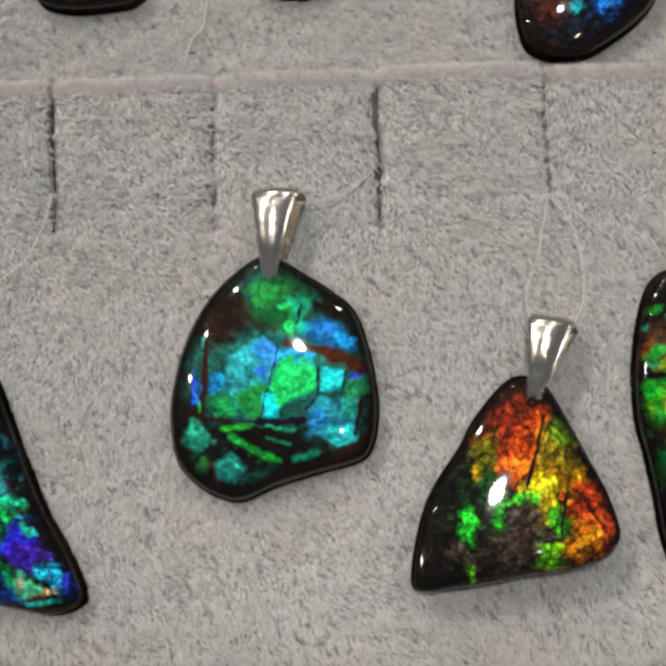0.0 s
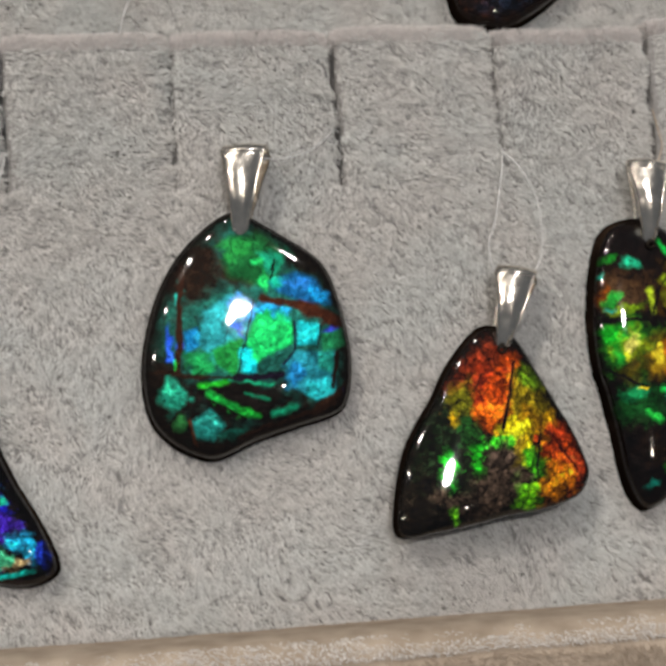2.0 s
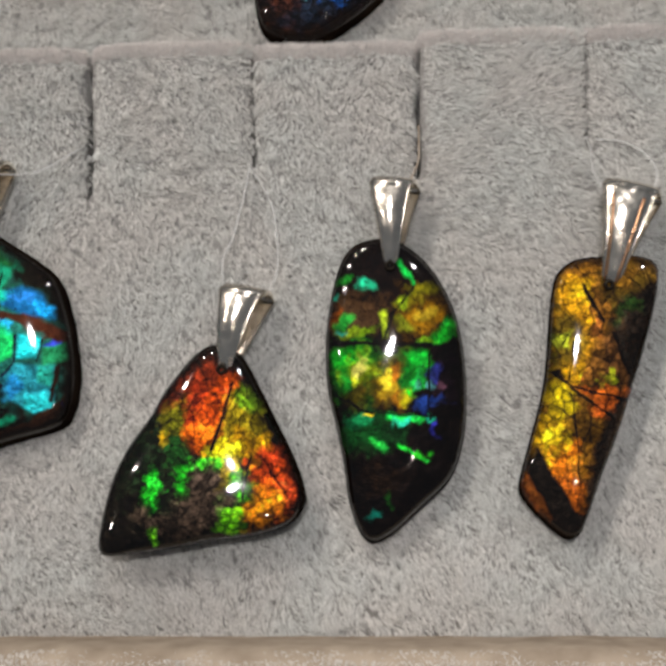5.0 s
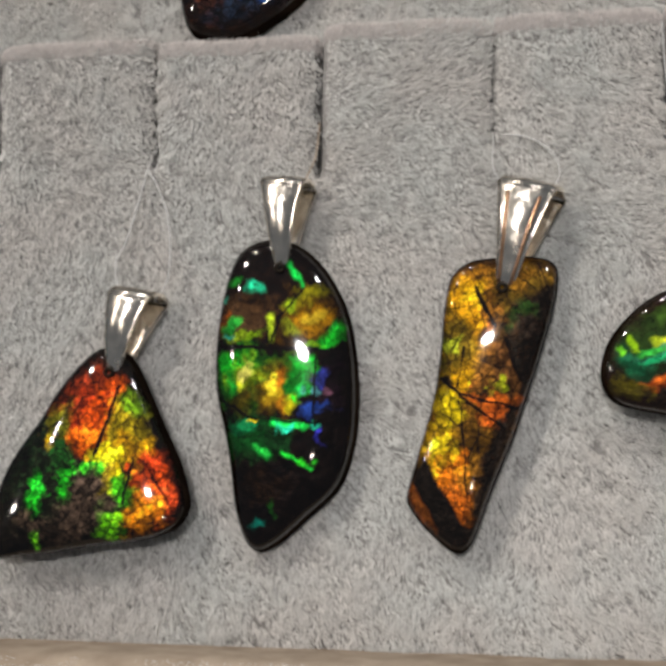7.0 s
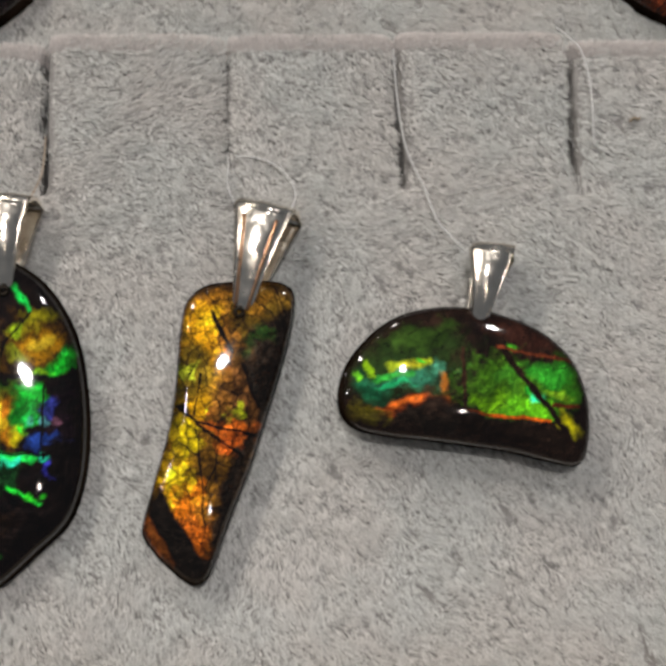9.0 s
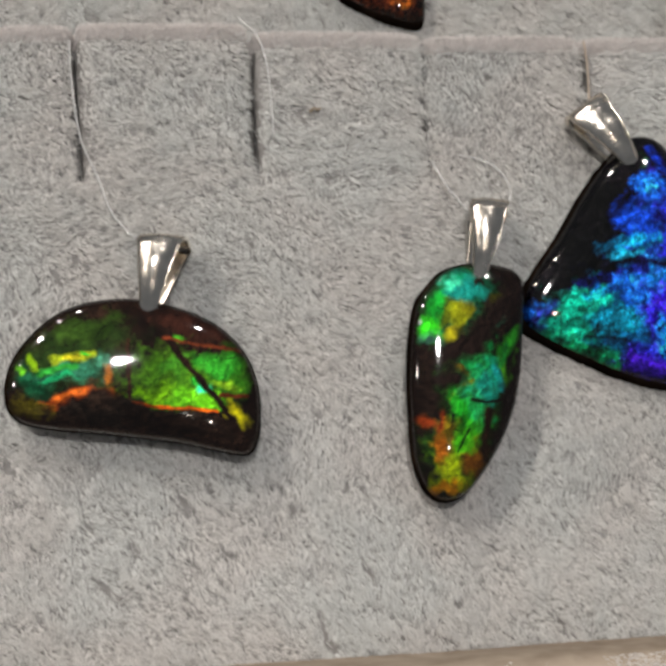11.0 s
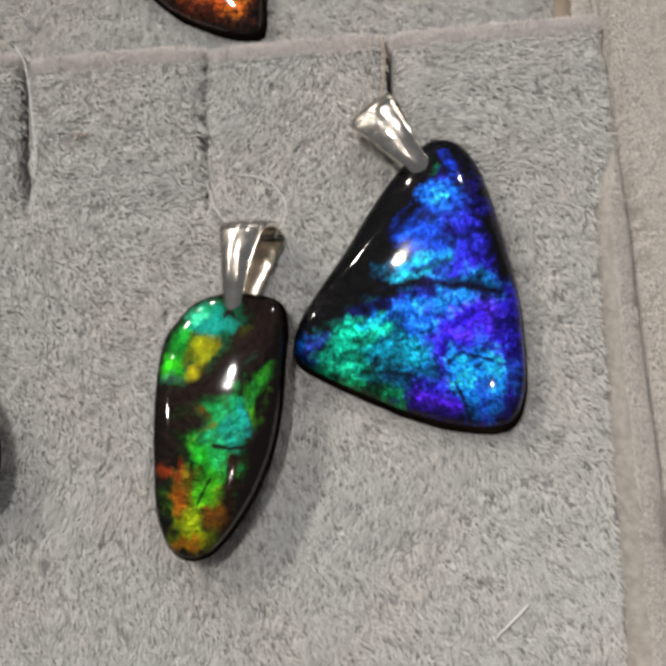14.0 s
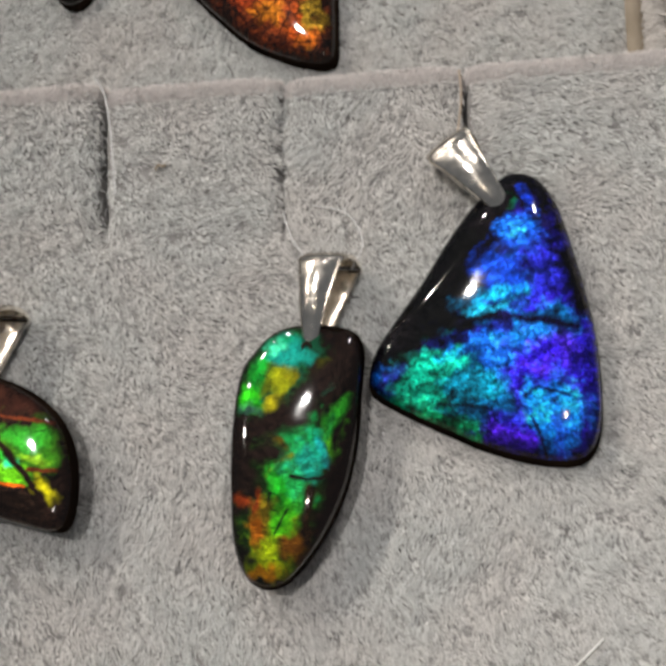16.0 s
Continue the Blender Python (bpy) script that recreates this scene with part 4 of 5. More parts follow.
    sh.plate([(91.2, -36.1), (91.8, -35.6), (94.4, -39.8), (93.0, -39.5)], "7a4216", 1.0, 0.3)
    sh.rim(0.9, "1e120c")

def paint_half(sh):
    sh.patch(119.0, -19.6, 6.49, 3.68, 10, "1e3010", 1.0, 0.9)
    sh.patch(121.1, -16.2, 3.25, 1.39, 10, "2a4212", 1.0, 0.9)
    sh.patch(115.7, -22.0, 2.60, 1.73, 0, "0e4228", 1.0, 0.9)
    sh.patch(119.6, -20.9, 3.46, 1.04, 10, "2a6a50", 1.0, 0.9)
    sh.streak(117.8, -19.5, 121.7, -18.9, 0.95, "8a9c18")
    sh.streak(118.6, -19.4, 120.6, -19.1, 0.43, "c8c020")
    sh.streak(116.3, -20.7, 119.8, -20.2, 0.69, "2a8a30")
    sh.patch(117.7, -21.7, 1.90, 0.48, 5, "18985c", 1.0, 0.9)
    sh.streak(116.4, -24.5, 121.5, -22.7, 1.04, "a04412")
    sh.streak(117.7, -23.7, 120.7, -22.9, 0.52, "e06c20")
    sh.patch(123.4, -22.7, 1.30, 1.13, 0, "7a3a10", 1.0, 0.9)
    sh.patch(114.4, -24.8, 1.99, 0.78, -10, "5c540f", 1.0, 0.9)
    sh.patch(115.3, -19.5, 0.48, 0.48, 0, "88b814", 1.0, 0.9)
    sh.patch(114.3, -20.8, 0.39, 0.39, 0, "58a820", 1.0, 0.9)
    sh.patch(123.9, -20.7, 0.78, 0.65, 0, "9c5c1c", 1.0, 0.9)
    sh.patch(123.1, -19.7, 0.78, 0.95, 0, "346c54", 1.0, 0.9)
    sh.patch(120.9, -18.7, 0.52, 0.39, 0, "30c830", 1.0, 0.9)
    sh.patch(129.7, -21.9, 3.91, 2.66, -5, "3c6a10")
    sh.patch(132.2, -23.8, 2.34, 1.25, -10, "58a814")
    sh.patch(127.7, -23.7, 1.87, 0.94, -5, "6caa0e")
    sh.patch(132.8, -22.7, 0.50, 0.81, -50, "2de89a")
    sh.patch(131.9, -21.9, 0.44, 0.44, 0, "3dd83d")
    sh.patch(136.1, -21.7, 2.56, 2.00, -20, "2e6a10")
    sh.patch(134.9, -20.4, 2.00, 0.87, -10, "2c8a22")
    sh.patch(135.8, -22.3, 1.87, 0.62, -15, "7aaa1e")
    sh.patch(136.9, -25.5, 1.50, 1.06, -30, "b1aa0e")
    sh.patch(130.4, -20.6, 2.00, 0.75, 30, "3a7a1c")
    sh.patch(131.0, -17.5, 1.06, 0.31, 15, "3d9a1e")
    sh.vein(125.8, -24.5, 134.6, -25.6, 0.37, "c3510f")
    sh.patch(123.2, -25.5, 5.94, 1.56, 0, "19120d")
    sh.vein(125.7, -25.9, 136.5, -27.7, 2.06, "190f09")
    sh.patch(122.6, -23.3, 1.25, 1.87, 0, "271b14")
    sh.patch(133.1, -15.9, 5.31, 1.87, -15, "2b150e")
    sh.vein(129.5, -17.5, 137.4, -28.0, 0.69, "190d07")
    sh.vein(125.4, -17.7, 125.5, -24.0, 0.44, "2a190f")
    sh.vein(129.2, -17.5, 137.5, -19.2, 0.31, "5b2814")
    sh.vein(135.0, -23.9, 138.3, -24.0, 0.41, "5b240f")
    sh.glint(0.8, 0.25, 10, 1.8)
    sh.glint(2.4, 0.5, 10, 1.6)
    sh.cells(2.2, 0.06, "120a06", 0.25)
    sh.rim(0.86, "22130c")

def paint_leaf(sh):
    sh.patch(161.8, -23.7, 6.98, 14.42, -8, "1a1008", 1.15, 0.72)
    sh.patch(159.5, -14.3, 3.26, 4.65, -25, "147038", 1.15, 0.72)
    sh.patch(160.2, -11.7, 2.09, 1.16, 0, "10a070", 1.15, 0.72)
    sh.patch(161.1, -13.1, 1.95, 1.77, 0, "18a898", 1.15, 0.72)
    sh.patch(157.3, -16.6, 1.30, 1.86, -10, "38e020", 1.15, 0.72)
    sh.patch(158.2, -14.9, 1.30, 1.30, 0, "20d040", 1.15, 0.72)
    sh.patch(159.9, -15.8, 1.30, 1.30, 0, "6a7a10", 1.15, 0.72)
    sh.patch(160.8, -16.5, 0.79, 1.95, -15, "8a9010", 1.15, 0.72)
    sh.patch(159.4, -18.1, 1.12, 0.70, 10, "c0b818", 1.15, 0.72)
    sh.patch(161.8, -15.5, 0.56, 0.93, -10, "908c10", 1.15, 0.72)
    sh.patch(156.8, -18.4, 1.02, 0.84, 0, "3a6a58", 1.15, 0.72)
    sh.patch(159.1, -12.3, 0.65, 0.65, 0, "48e0b0", 1.15, 0.72)
    sh.patch(165.2, -14.6, 1.12, 1.12, 0, "4a4a0c", 1.15, 0.72)
    sh.patch(165.5, -16.8, 1.12, 0.47, 30, "188868", 1.15, 0.72)
    sh.patch(163.5, -11.7, 1.40, 1.02, 0, "14583c", 1.15, 0.72)
    sh.patch(162.5, -24.1, 3.49, 5.12, -15, "123c14", 1.15, 0.72)
    sh.streak(167.2, -18.2, 165.4, -20.2, 1.21, "30a828")
    sh.streak(167.2, -20.1, 166.1, -23.7, 0.60, "48a818")
    sh.streak(165.0, -21.1, 165.8, -25.4, 0.56, "50b020")
    sh.streak(164.0, -21.7, 164.8, -24.5, 0.84, "18a0a0")
    sh.streak(165.7, -19.6, 164.9, -21.7, 0.65, "208a30")
    sh.patch(162.3, -22.4, 1.77, 2.88, -10, "10a850", 1.15, 0.72)
    sh.patch(162.1, -23.1, 1.02, 1.67, 0, "28e070", 1.15, 0.72)
    sh.patch(163.2, -24.0, 1.40, 1.95, 0, "18a890", 1.15, 0.72)
    sh.patch(160.4, -22.3, 0.70, 0.70, 0, "7a6a14", 1.15, 0.72)
    sh.streak(158.8, -25.3, 161.5, -23.2, 0.42, "6a7a18")
    sh.patch(161.4, -24.7, 1.21, 0.84, 0, "20c888", 1.15, 0.72)
    sh.patch(159.7, -30.0, 3.49, 6.05, -10, "1c4a10", 1.15, 0.72)
    sh.patch(160.6, -27.5, 1.67, 2.14, 0, "20b828", 1.15, 0.72)
    sh.patch(161.8, -27.1, 1.02, 1.67, 0, "28c868", 1.15, 0.72)
    sh.patch(160.4, -30.0, 1.67, 2.14, 0, "48c018", 1.15, 0.72)
    sh.patch(159.0, -32.6, 2.14, 1.95, 0, "78b010", 1.15, 0.72)
    sh.patch(158.4, -34.0, 1.86, 1.40, 0, "a8c010", 1.15, 0.72)
    sh.patch(158.0, -35.3, 1.49, 0.65, 10, "d89010", 1.15, 0.72)
    sh.patch(156.7, -28.1, 0.70, 1.67, 0, "8a3410", 1.15, 0.72)
    sh.patch(157.8, -30.1, 1.12, 2.42, 0, "6a5a0c", 1.15, 0.72)
    sh.patch(157.1, -31.5, 0.65, 1.40, 0, "a05810", 1.15, 0.72)
    sh.patch(161.2, -32.5, 0.93, 1.95, -10, "7a4a10", 1.15, 0.72)
    sh.patch(159.9, -31.2, 0.74, 0.74, 0, "58d818", 1.15, 0.72)
    sh.glint(0.8, 0.15, 60, 1.6)
    sh.glint(2.4, 0.35, 60, 1.4)
    sh.cells(1.6, 0.05, "120b08", 0.3)
    sh.streak(155.6, -21.2, 161.6, -19.2, 2.98, "1a100c")
    sh.streak(161.6, -19.2, 165.1, -15.7, 2.88, "1a100c")
    sh.streak(165.1, -15.7, 167.9, -12.8, 2.33, "1c120e")
    sh.streak(155.8, -23.4, 159.7, -23.2, 1.58, "1a100c")
    sh.streak(161.4, -25.5, 165.0, -25.8, 0.42, "0e0806")
    sh.streak(159.4, -31.4, 160.7, -28.7, 0.23, "100a06")
    sh.streak(168.7, -18.9, 163.4, -34.3, 3.49, "1a100b")
    sh.streak(163.0, -26.7, 162.4, -32.2, 1.21, "241609")
    sh.streak(156.2, -21.7, 156.4, -26.0, 1.86, "1a100b")
    sh.rim(0.86, "1c100c")

def paint_blue(sh):
    sh.patch(188.6, -12.8, 5.18, 10.73, 10, "1b1289")
    sh.patch(186.8, -14.5, 4.44, 6.29, 0, "2416b2")
    sh.patch(185.0, -1.8, 2.44, 2.07, 0, "0d52c0")
    sh.patch(185.9, -6.2, 3.26, 2.96, 0, "1e22a5")
    sh.patch(182.2, -7.8, 3.89, 2.22, 20, "0a3f7b")
    sh.vein(179.6, -9.4, 185.1, -7.4, 1.26, "0d90b9")
    sh.vein(177.9, -8.3, 182.2, -8.1, 0.59, "0a6089")
    sh.vein(180.8, -8.4, 187.7, -11.0, 0.44, "1b52b2")
    sh.patch(188.7, -11.1, 2.44, 1.63, 0, "0d6eb9")
    sh.patch(181.9, -13.5, 6.29, 2.96, 12, "0c68b0")
    sh.patch(176.5, -16.1, 4.07, 3.52, 30, "08896e")
    sh.patch(175.8, -15.0, 1.26, 1.26, 0, "0dc7b2")
    sh.patch(174.2, -19.2, 2.78, 2.22, -30, "08a552")
    sh.patch(178.4, -13.3, 2.44, 1.63, 30, "088460")
    sh.patch(181.0, -17.8, 3.89, 3.15, 0, "0a67a5")
    sh.patch(181.0, -16.7, 1.63, 1.63, 0, "089082")
    sh.patch(177.9, -22.0, 3.89, 1.18, -20, "089759")
    sh.patch(184.9, -22.5, 4.26, 2.29, -10, "241bb9")
    sh.patch(188.5, -21.0, 2.37, 2.74, 0, "0d67c7")
    sh.patch(186.6, -20.5, 1.18, 1.26, 0, "0d7bce")
    sh.patch(169.8, -16.1, 1.04, 1.18, 0, "0d59b2")
    sh.patch(171.8, -16.6, 1.04, 1.63, 0, "2437ac")
    sh.patch(188.5, -14.6, 1.63, 2.44, 0, "3f22c7")
    sh.patch(182.8, -22.4, 0.81, 0.81, 0, "6837b9")
    sh.vein(185.3, 3.0, 186.8, 0.5, 0.96, "0d2997")
    sh.patch(184.2, 2.0, 0.74, 0.67, 0, "088452")
    sh.patch(178.1, -5.3, 4.07, 3.70, 0, "070607")
    sh.vein(174.8, -13.1, 183.5, -11.1, 1.48, "162484")
    sh.vein(174.2, -10.6, 179.6, -10.5, 1.48, "080b12")
    sh.streak(180.4, -1.7, 173.6, -12.1, 7.0, "070607")
    sh.streak(189.6, -4.5, 191.2, -9.7, 1.6, "0a0710")
    sh.streak(184.0, 2.0, 180.4, -3.0, 2.5, "080608")
    sh.patch(184.7, -2.0, 2.05, 1.36, 20, "1868e8", 0.7, 1.15)
    sh.patch(182.6, -5.7, 1.82, 2.27, 30, "1040c0", 0.7, 1.15)
    sh.streak(178.0, -8.9, 183.6, -7.5, 1.0, "1098d8")
    sh.streak(180.0, -10.1, 183.5, -9.3, 0.6, "20b8e8")
    sh.patch(181.1, -14.3, 5.00, 1.82, 15, "1460d8", 0.7, 1.15)
    sh.patch(175.5, -17.3, 3.18, 2.27, 20, "08a888", 0.7, 1.15)
    sh.patch(177.7, -15.3, 1.82, 1.00, 30, "10c8a8", 0.7, 1.15)
    sh.patch(179.7, -17.1, 2.73, 1.82, 0, "0a8cb0", 0.7, 1.15)
    sh.streak(172.8, -19.5, 179.1, -22.0, 1.6, "0ab870")
    sh.patch(174.1, -19.0, 1.36, 0.91, 0, "18d8a0", 0.7, 1.15)
    sh.patch(186.5, -16.3, 2.73, 3.18, 0, "3018d8", 0.7, 1.15)
    sh.patch(187.5, -19.7, 2.50, 3.18, 10, "1078e8", 0.7, 1.15)
    sh.patch(182.8, -22.4, 3.18, 1.27, -10, "4018c8", 0.7, 1.15)
    sh.patch(188.6, -21.8, 0.91, 1.82, 0, "1858e0", 0.7, 1.15)
    sh.patch(170.2, -16.2, 1.00, 1.27, 0, "1060d0", 0.7, 1.15)
    sh.streak(175.3, -10.9, 183.0, -10.1, 0.9, "0a0a18")
    sh.streak(183.0, -10.1, 190.4, -11.8, 0.8, "0c0a30")
    sh.streak(185.1, -18.3, 186.4, -17.5, 0.4, "06060c")
    sh.streak(186.4, -17.5, 189.2, -18.5, 0.35, "06060c")
    sh.streak(185.6, -20.4, 186.9, -24.2, 0.35, "06060c")
    sh.streak(176.3, -18.7, 180.9, -19.3, 0.5, "062030")
    sh.glint(0.7, 0.75, 15, 2.8)
    sh.glint(2.4, 0.6, 15, 2.0)
    sh.cells(0.8, 0.05, "060510", 0.4, 0.6, 15)
    sh.rim(0.87, "0c0a10")

def paint_sail(sh):
    sh.patch(-7.2, -31.3, 3.82, 5.84, 0, "0a6070")
    sh.patch(-5.4, -28.9, 1.48, 1.26, 0, "0a8a80")
    sh.patch(-4.6, -34.6, 2.36, 1.69, 0, "109a50")
    sh.patch(-5.6, -37.9, 2.81, 2.81, 0, "0a5a30")
    sh.patch(-3.9, -41.8, 2.36, 1.48, -40, "109a50")
    sh.patch(-1.8, -37.7, 1.26, 2.02, -30, "2020c8")
    sh.patch(-1.0, -39.7, 2.14, 1.24, -45, "30188a")
    sh.patch(-1.0, -36.0, 0.58, 0.72, -30, "20d0a0")
    sh.vein(-3.5, -32.8, -1.5, -33.6, 0.58, "109a70")
    sh.patch(-4.4, -43.0, 2.81, 1.35, -20, "0c3a8a")
    sh.patch(-1.3, -42.9, 1.26, 0.99, 0, "40b080")
    sh.patch(0.5, -44.1, 1.17, 0.49, 0, "a08a60")
    sh.patch(2.1, -42.8, 0.81, 1.89, 25, "18a8d8")
    sh.patch(3.8, -43.4, 0.99, 1.17, -30, "2040d8")
    sh.vein(-1.1, -45.1, 2.7, -44.9, 0.45, "10c0b0")
    sh.vein(-8.3, -38.9, -3.5, -43.2, 0.31, "080a14")
    sh.patch(-1.7, -42.6, 0.45, 0.40, 0, "d8c8a0")
    sh.glint(0.7, 0.7, -50, 2.0)
    sh.glint(2.4, 0.6, -50, 1.5)
    sh.cells(0.7, 0.05, "060509", 0.5)
    sh.rim(0.9, "120a0c")


def tier_paint(spots, rim):
    """Colours of a stone in the tier behind: a few flashes on the dark ground."""
    def paint(sh):
        for x, y, rx, ry, turn, code in spots:
            sh.patch(x, y, rx, ry, turn, code, 0.9, 1.6)
        sh.cells(1.3, 0.2, "0a0706", 0.6)
        sh.rim(0.87, rim)
    return paint


BAILS = {
    "teal": ((25.4, 1.6), (30.5, 1.6), (27.2, -8.7)),
    "fire": ((56.8, -13.5), (61.6, -14.4), (57.1, -23.3)),
    "oval": ((74.3, -1.2), (79.1, -1.6), (76.6, -11.5)),
    "bar": ((101.0, -1.9), (107.1, -3.3), (101.4, -14.2)),
    "half": ((126.1, -7.2), (130.8, -7.6), (126.7, -16.4)),
    "leaf": ((162.9, -3.9), (167.3, -4.2), (163.5, -13.4)),
    "blue": ((176.4, 6.0), (180.6, 8.9), (184.7, -0.4)),
}

teal = pendant("rounded teal ammolite pendant with brown veins and silver bail", (27, -18))
stone(teal, OUT_TEAL, 4.6, paint_teal, "1b100a", 1, plates=0.12, surface=CLEAR_GEM)
bail(teal, *BAILS["teal"], hole=False)
fire = pendant("triangular orange and green ammolite pendant with silver bail", (56, -32))
stone(fire, OUT_FIRE, 3.8, paint_fire, "130f0a", 2, centre=(55.0, -37.5), lift=1.0, under=(36, -28), tilt=(0, -0.09), plates=0.75)
bail(fire, *BAILS["fire"], 0.5, lift=0.5)
oval = pendant("long dark oval ammolite pendant with green and gold patches", (77, -24))
stone(oval, OUT_OVAL, 4.8, paint_oval, "100a09", 3, centre=(77.2, -27.5), plates=0.2, surface=CLEAR_GEM)
bail(oval, *BAILS["oval"], 0.2)
bar = pendant("long tapering amber ammolite pendant with cracked pattern", (98, -25))
stone(bar, OUT_BAR, 3.6, paint_bar, "1e120a", 4, lift=1.5, under=(103, -34))
bail(bar, *BAILS["bar"], 0.5, True, lift=0.8)
half = pendant("half-moon green and red ammolite pendant with silver bail", (125, -20))
stone(half, OUT_HALF, 3.8, paint_half, "1b100a", 5, lift=3.4, under=(104, -32), plates=0.25, surface=CLEAR_GEM)
bail(half, *BAILS["half"], 0.3, lift=2.2)
leaf = pendant("slim green ammolite pendant banded with dark brown", (161, -23))
stone(leaf, OUT_LEAF, 3.6, paint_leaf, "1b0f0c", 6, lift=3.2, under=(184, -31), plates=0.15, surface=CLEAR_GEM)
bail(leaf, *BAILS["leaf"], 0.6, lift=2.0)
blue = pendant("triangular deep blue ammolite pendant with violet sheen", (182, -12))
stone(blue, OUT_BLUE, 4.8, paint_blue, "0a090f", 7, centre=(186.0, -2.0), plates=0.6)
bail(blue, *BAILS["blue"], -0.9, hole=False)
sail = pendant("sail-shaped blue and green ammolite pendant with black edge", (-5, -34))
stone(sail, OUT_SAIL, 4.4, paint_sail, "0f0a0c", 8)


# ---- the tier behind ----
def far_stone(label, outline, height, paint, base, seed):
    c = np.mean(outline, 0)
    ob = pendant(label, (c[0], c[1]), -17.0)
    stone(ob, outline, height, paint, base, seed)
    return ob


far_stone("dark rounded ammolite pendant with blue flashes", [(59.0, 40), (58.4, 33), (58.6, 28.2), (59.7, 24.6), (62.6, 22.9), (66.5, 22.7), (70.0, 24.3), (74.0, 27.1), (76.9, 30.5), (78.5, 36), (78, 44), (72, 50), (64, 49)], 5.0,
          tier_paint([(68, 33, 9, 7, 30, "0c1420"), (70.5, 30.5, 3, 2, 40, "1a60c0"), (73, 31.5, 2.4, 1.1, 40, "48b0f0"), (66, 28.6, 1.0, 0.8, 0, "10a0b0"), (75, 35, 2, 3, 30, "2058b0"), (62.5, 31, 2.6, 5, 0, "34180c")], "1c0d07"), "1a0d07", 11)
far_stone("dark amber ammolite pendant with orange glints", [(-8.5, 42), (-7.0, 35.5), (-5.2, 32.4), (-1.6, 31.4), (3.1, 31.5), (7.8, 32.4), (9.6, 36), (9, 44), (2, 50), (-6, 48)], 4.5,
          tier_paint([(1, 36, 6, 2.5, 0, "6a4a10"), (-3, 35, 2, 1.2, 0, "a05a10")], "120b07"), "150c06", 12)
far_stone("dark ammolite pendant with green edge", [(22, 42), (23.5, 36), (26, 33.0), (29, 32.4), (32, 33.0), (35, 37), (36, 44), (29, 49)], 4.5, tier_paint([(29, 37, 4, 2, 0, "1a5a30")], "0f0a07"), "120b07", 13)
far_stone("pointed copper-red ammolite pendant with dark border", [(143, 40), (147.0, 34.6), (149.5, 31.9), (153.8, 28.0), (159.2, 25.4), (163.2, 24.6), (164.4, 26.2), (164.6, 33.2), (165, 42), (158, 50), (147, 49)], 4.5,
          tier_paint([(157, 33, 6, 5, -40, "5a240c"), (160, 29.5, 2, 1.2, -30, "80340c"), (156, 31.5, 2, 1.4, -30, "8a5010"), (162, 31, 1.2, 2.5, 0, "7a6018"), (153, 33, 2, 1.5, -30, "6a260c"), (161.5, 28, 1.2, 1.0, 0, "904810")], "1c110b"), "2a150b", 14)
far_stone("small dark ammolite pendant with rounded foot", [(125.5, 44), (127.2, 38.5), (129.4, 35.6), (132, 35.8), (134, 39), (135, 44), (130, 48)], 4.0, tier_paint([(130, 40, 2, 2, 0, "3a2a14")], "120b08"), "150d09", 15)


# ---- tray: end wall, front rail, base ----
def profile_run(name, label, prof, v0, v1, lean, material, parent=None, steps=60, along="v"):
    """A section in millimetres, swept up the slope (or along it) with a slight lean and unevenness."""
    rows, faces = [], []
    for k in range(steps + 1):
        v = v0 + (v1 - v0) * k / steps
        for i, (a, w) in enumerate(prof):
            wob = 0.35 * (float(fbm(np.array(v), np.array(i * 3.0), 9, 21)) - 0.5)
            rows.append((a + lean * v + wob, v, w + wob) if along == "v" else (v, a + lean * v + wob, w + wob))
    m = len(prof)
    for k in range(steps):
        for i in range(m - 1):
            f = (k * m + i, k * m + i + 1, (k + 1) * m + i + 1, (k + 1) * m + i)
            faces.append(f if along != "v" else f[::-1])
    return mesh_part(name, np.array(rows) * MM, faces, material, parent, label)


tray = thing("tray", "grey velvet display tray with beige suede front rail", "tray")


def wall_section(v):
    """The section of the end wall: a soft roll beside the pad, a groove, then the broad padded wall."""
    seam, g, k = (float(q) for q in wall_seam(v))
    return [(seam, -30.0), (seam, -1.0), (seam + 0.3 * k, 0.9 * k - 0.4), (seam + 0.45 * (g - seam), 2.2 * k - 0.4), (g - 0.05 - 0.35 * k, 1.6 * k - 0.6), (g, -1.3),
            (g + 0.5, 1.4), (g + 1.6, 3.0), (g + 4.0, 4.2), (222, 5.5), (228, 5.0), (229.5, 2.0), (230, -30.0)]


def end_wall(v0, v1, steps=90):
    rows = []
    for k in range(steps + 1):
        v = v0 + (v1 - v0) * k / steps
        for i, (a, w) in enumerate(wall_section(v)):
            wob = 0.35 * (float(fbm(np.array(v), np.array(i * 3.0), 9, 21)) - 0.5)
            rows.append((a + wob, v, w + wob))
    m = len(rows) // (steps + 1)
    faces = [(k * m + i, (k + 1) * m + i, (k + 1) * m + i + 1, k * m + i + 1) for k in range(steps) for i in range(m - 1)]
    return mesh_part("end_wall", np.array(rows) * MM, faces, WALL_CLOTH, tray)


end_wall(-95, 95)
RAIL = [(-100.0, -20.0), (-100.0, 8.0), (-98.0, 10.0), (-58.4, 10.6), (-56.7, 10.4), (-56.2, 9.8), (-55.7, 10.3), (-54.5, 9.6), (-53.6, 8.0), (-53.4, 5.0), (-53.4, -20.0)]
profile_run("front_rail", "beige suede rail", RAIL[::-1], -60, 230, 0.0, SUEDE, tray, 120, "u")


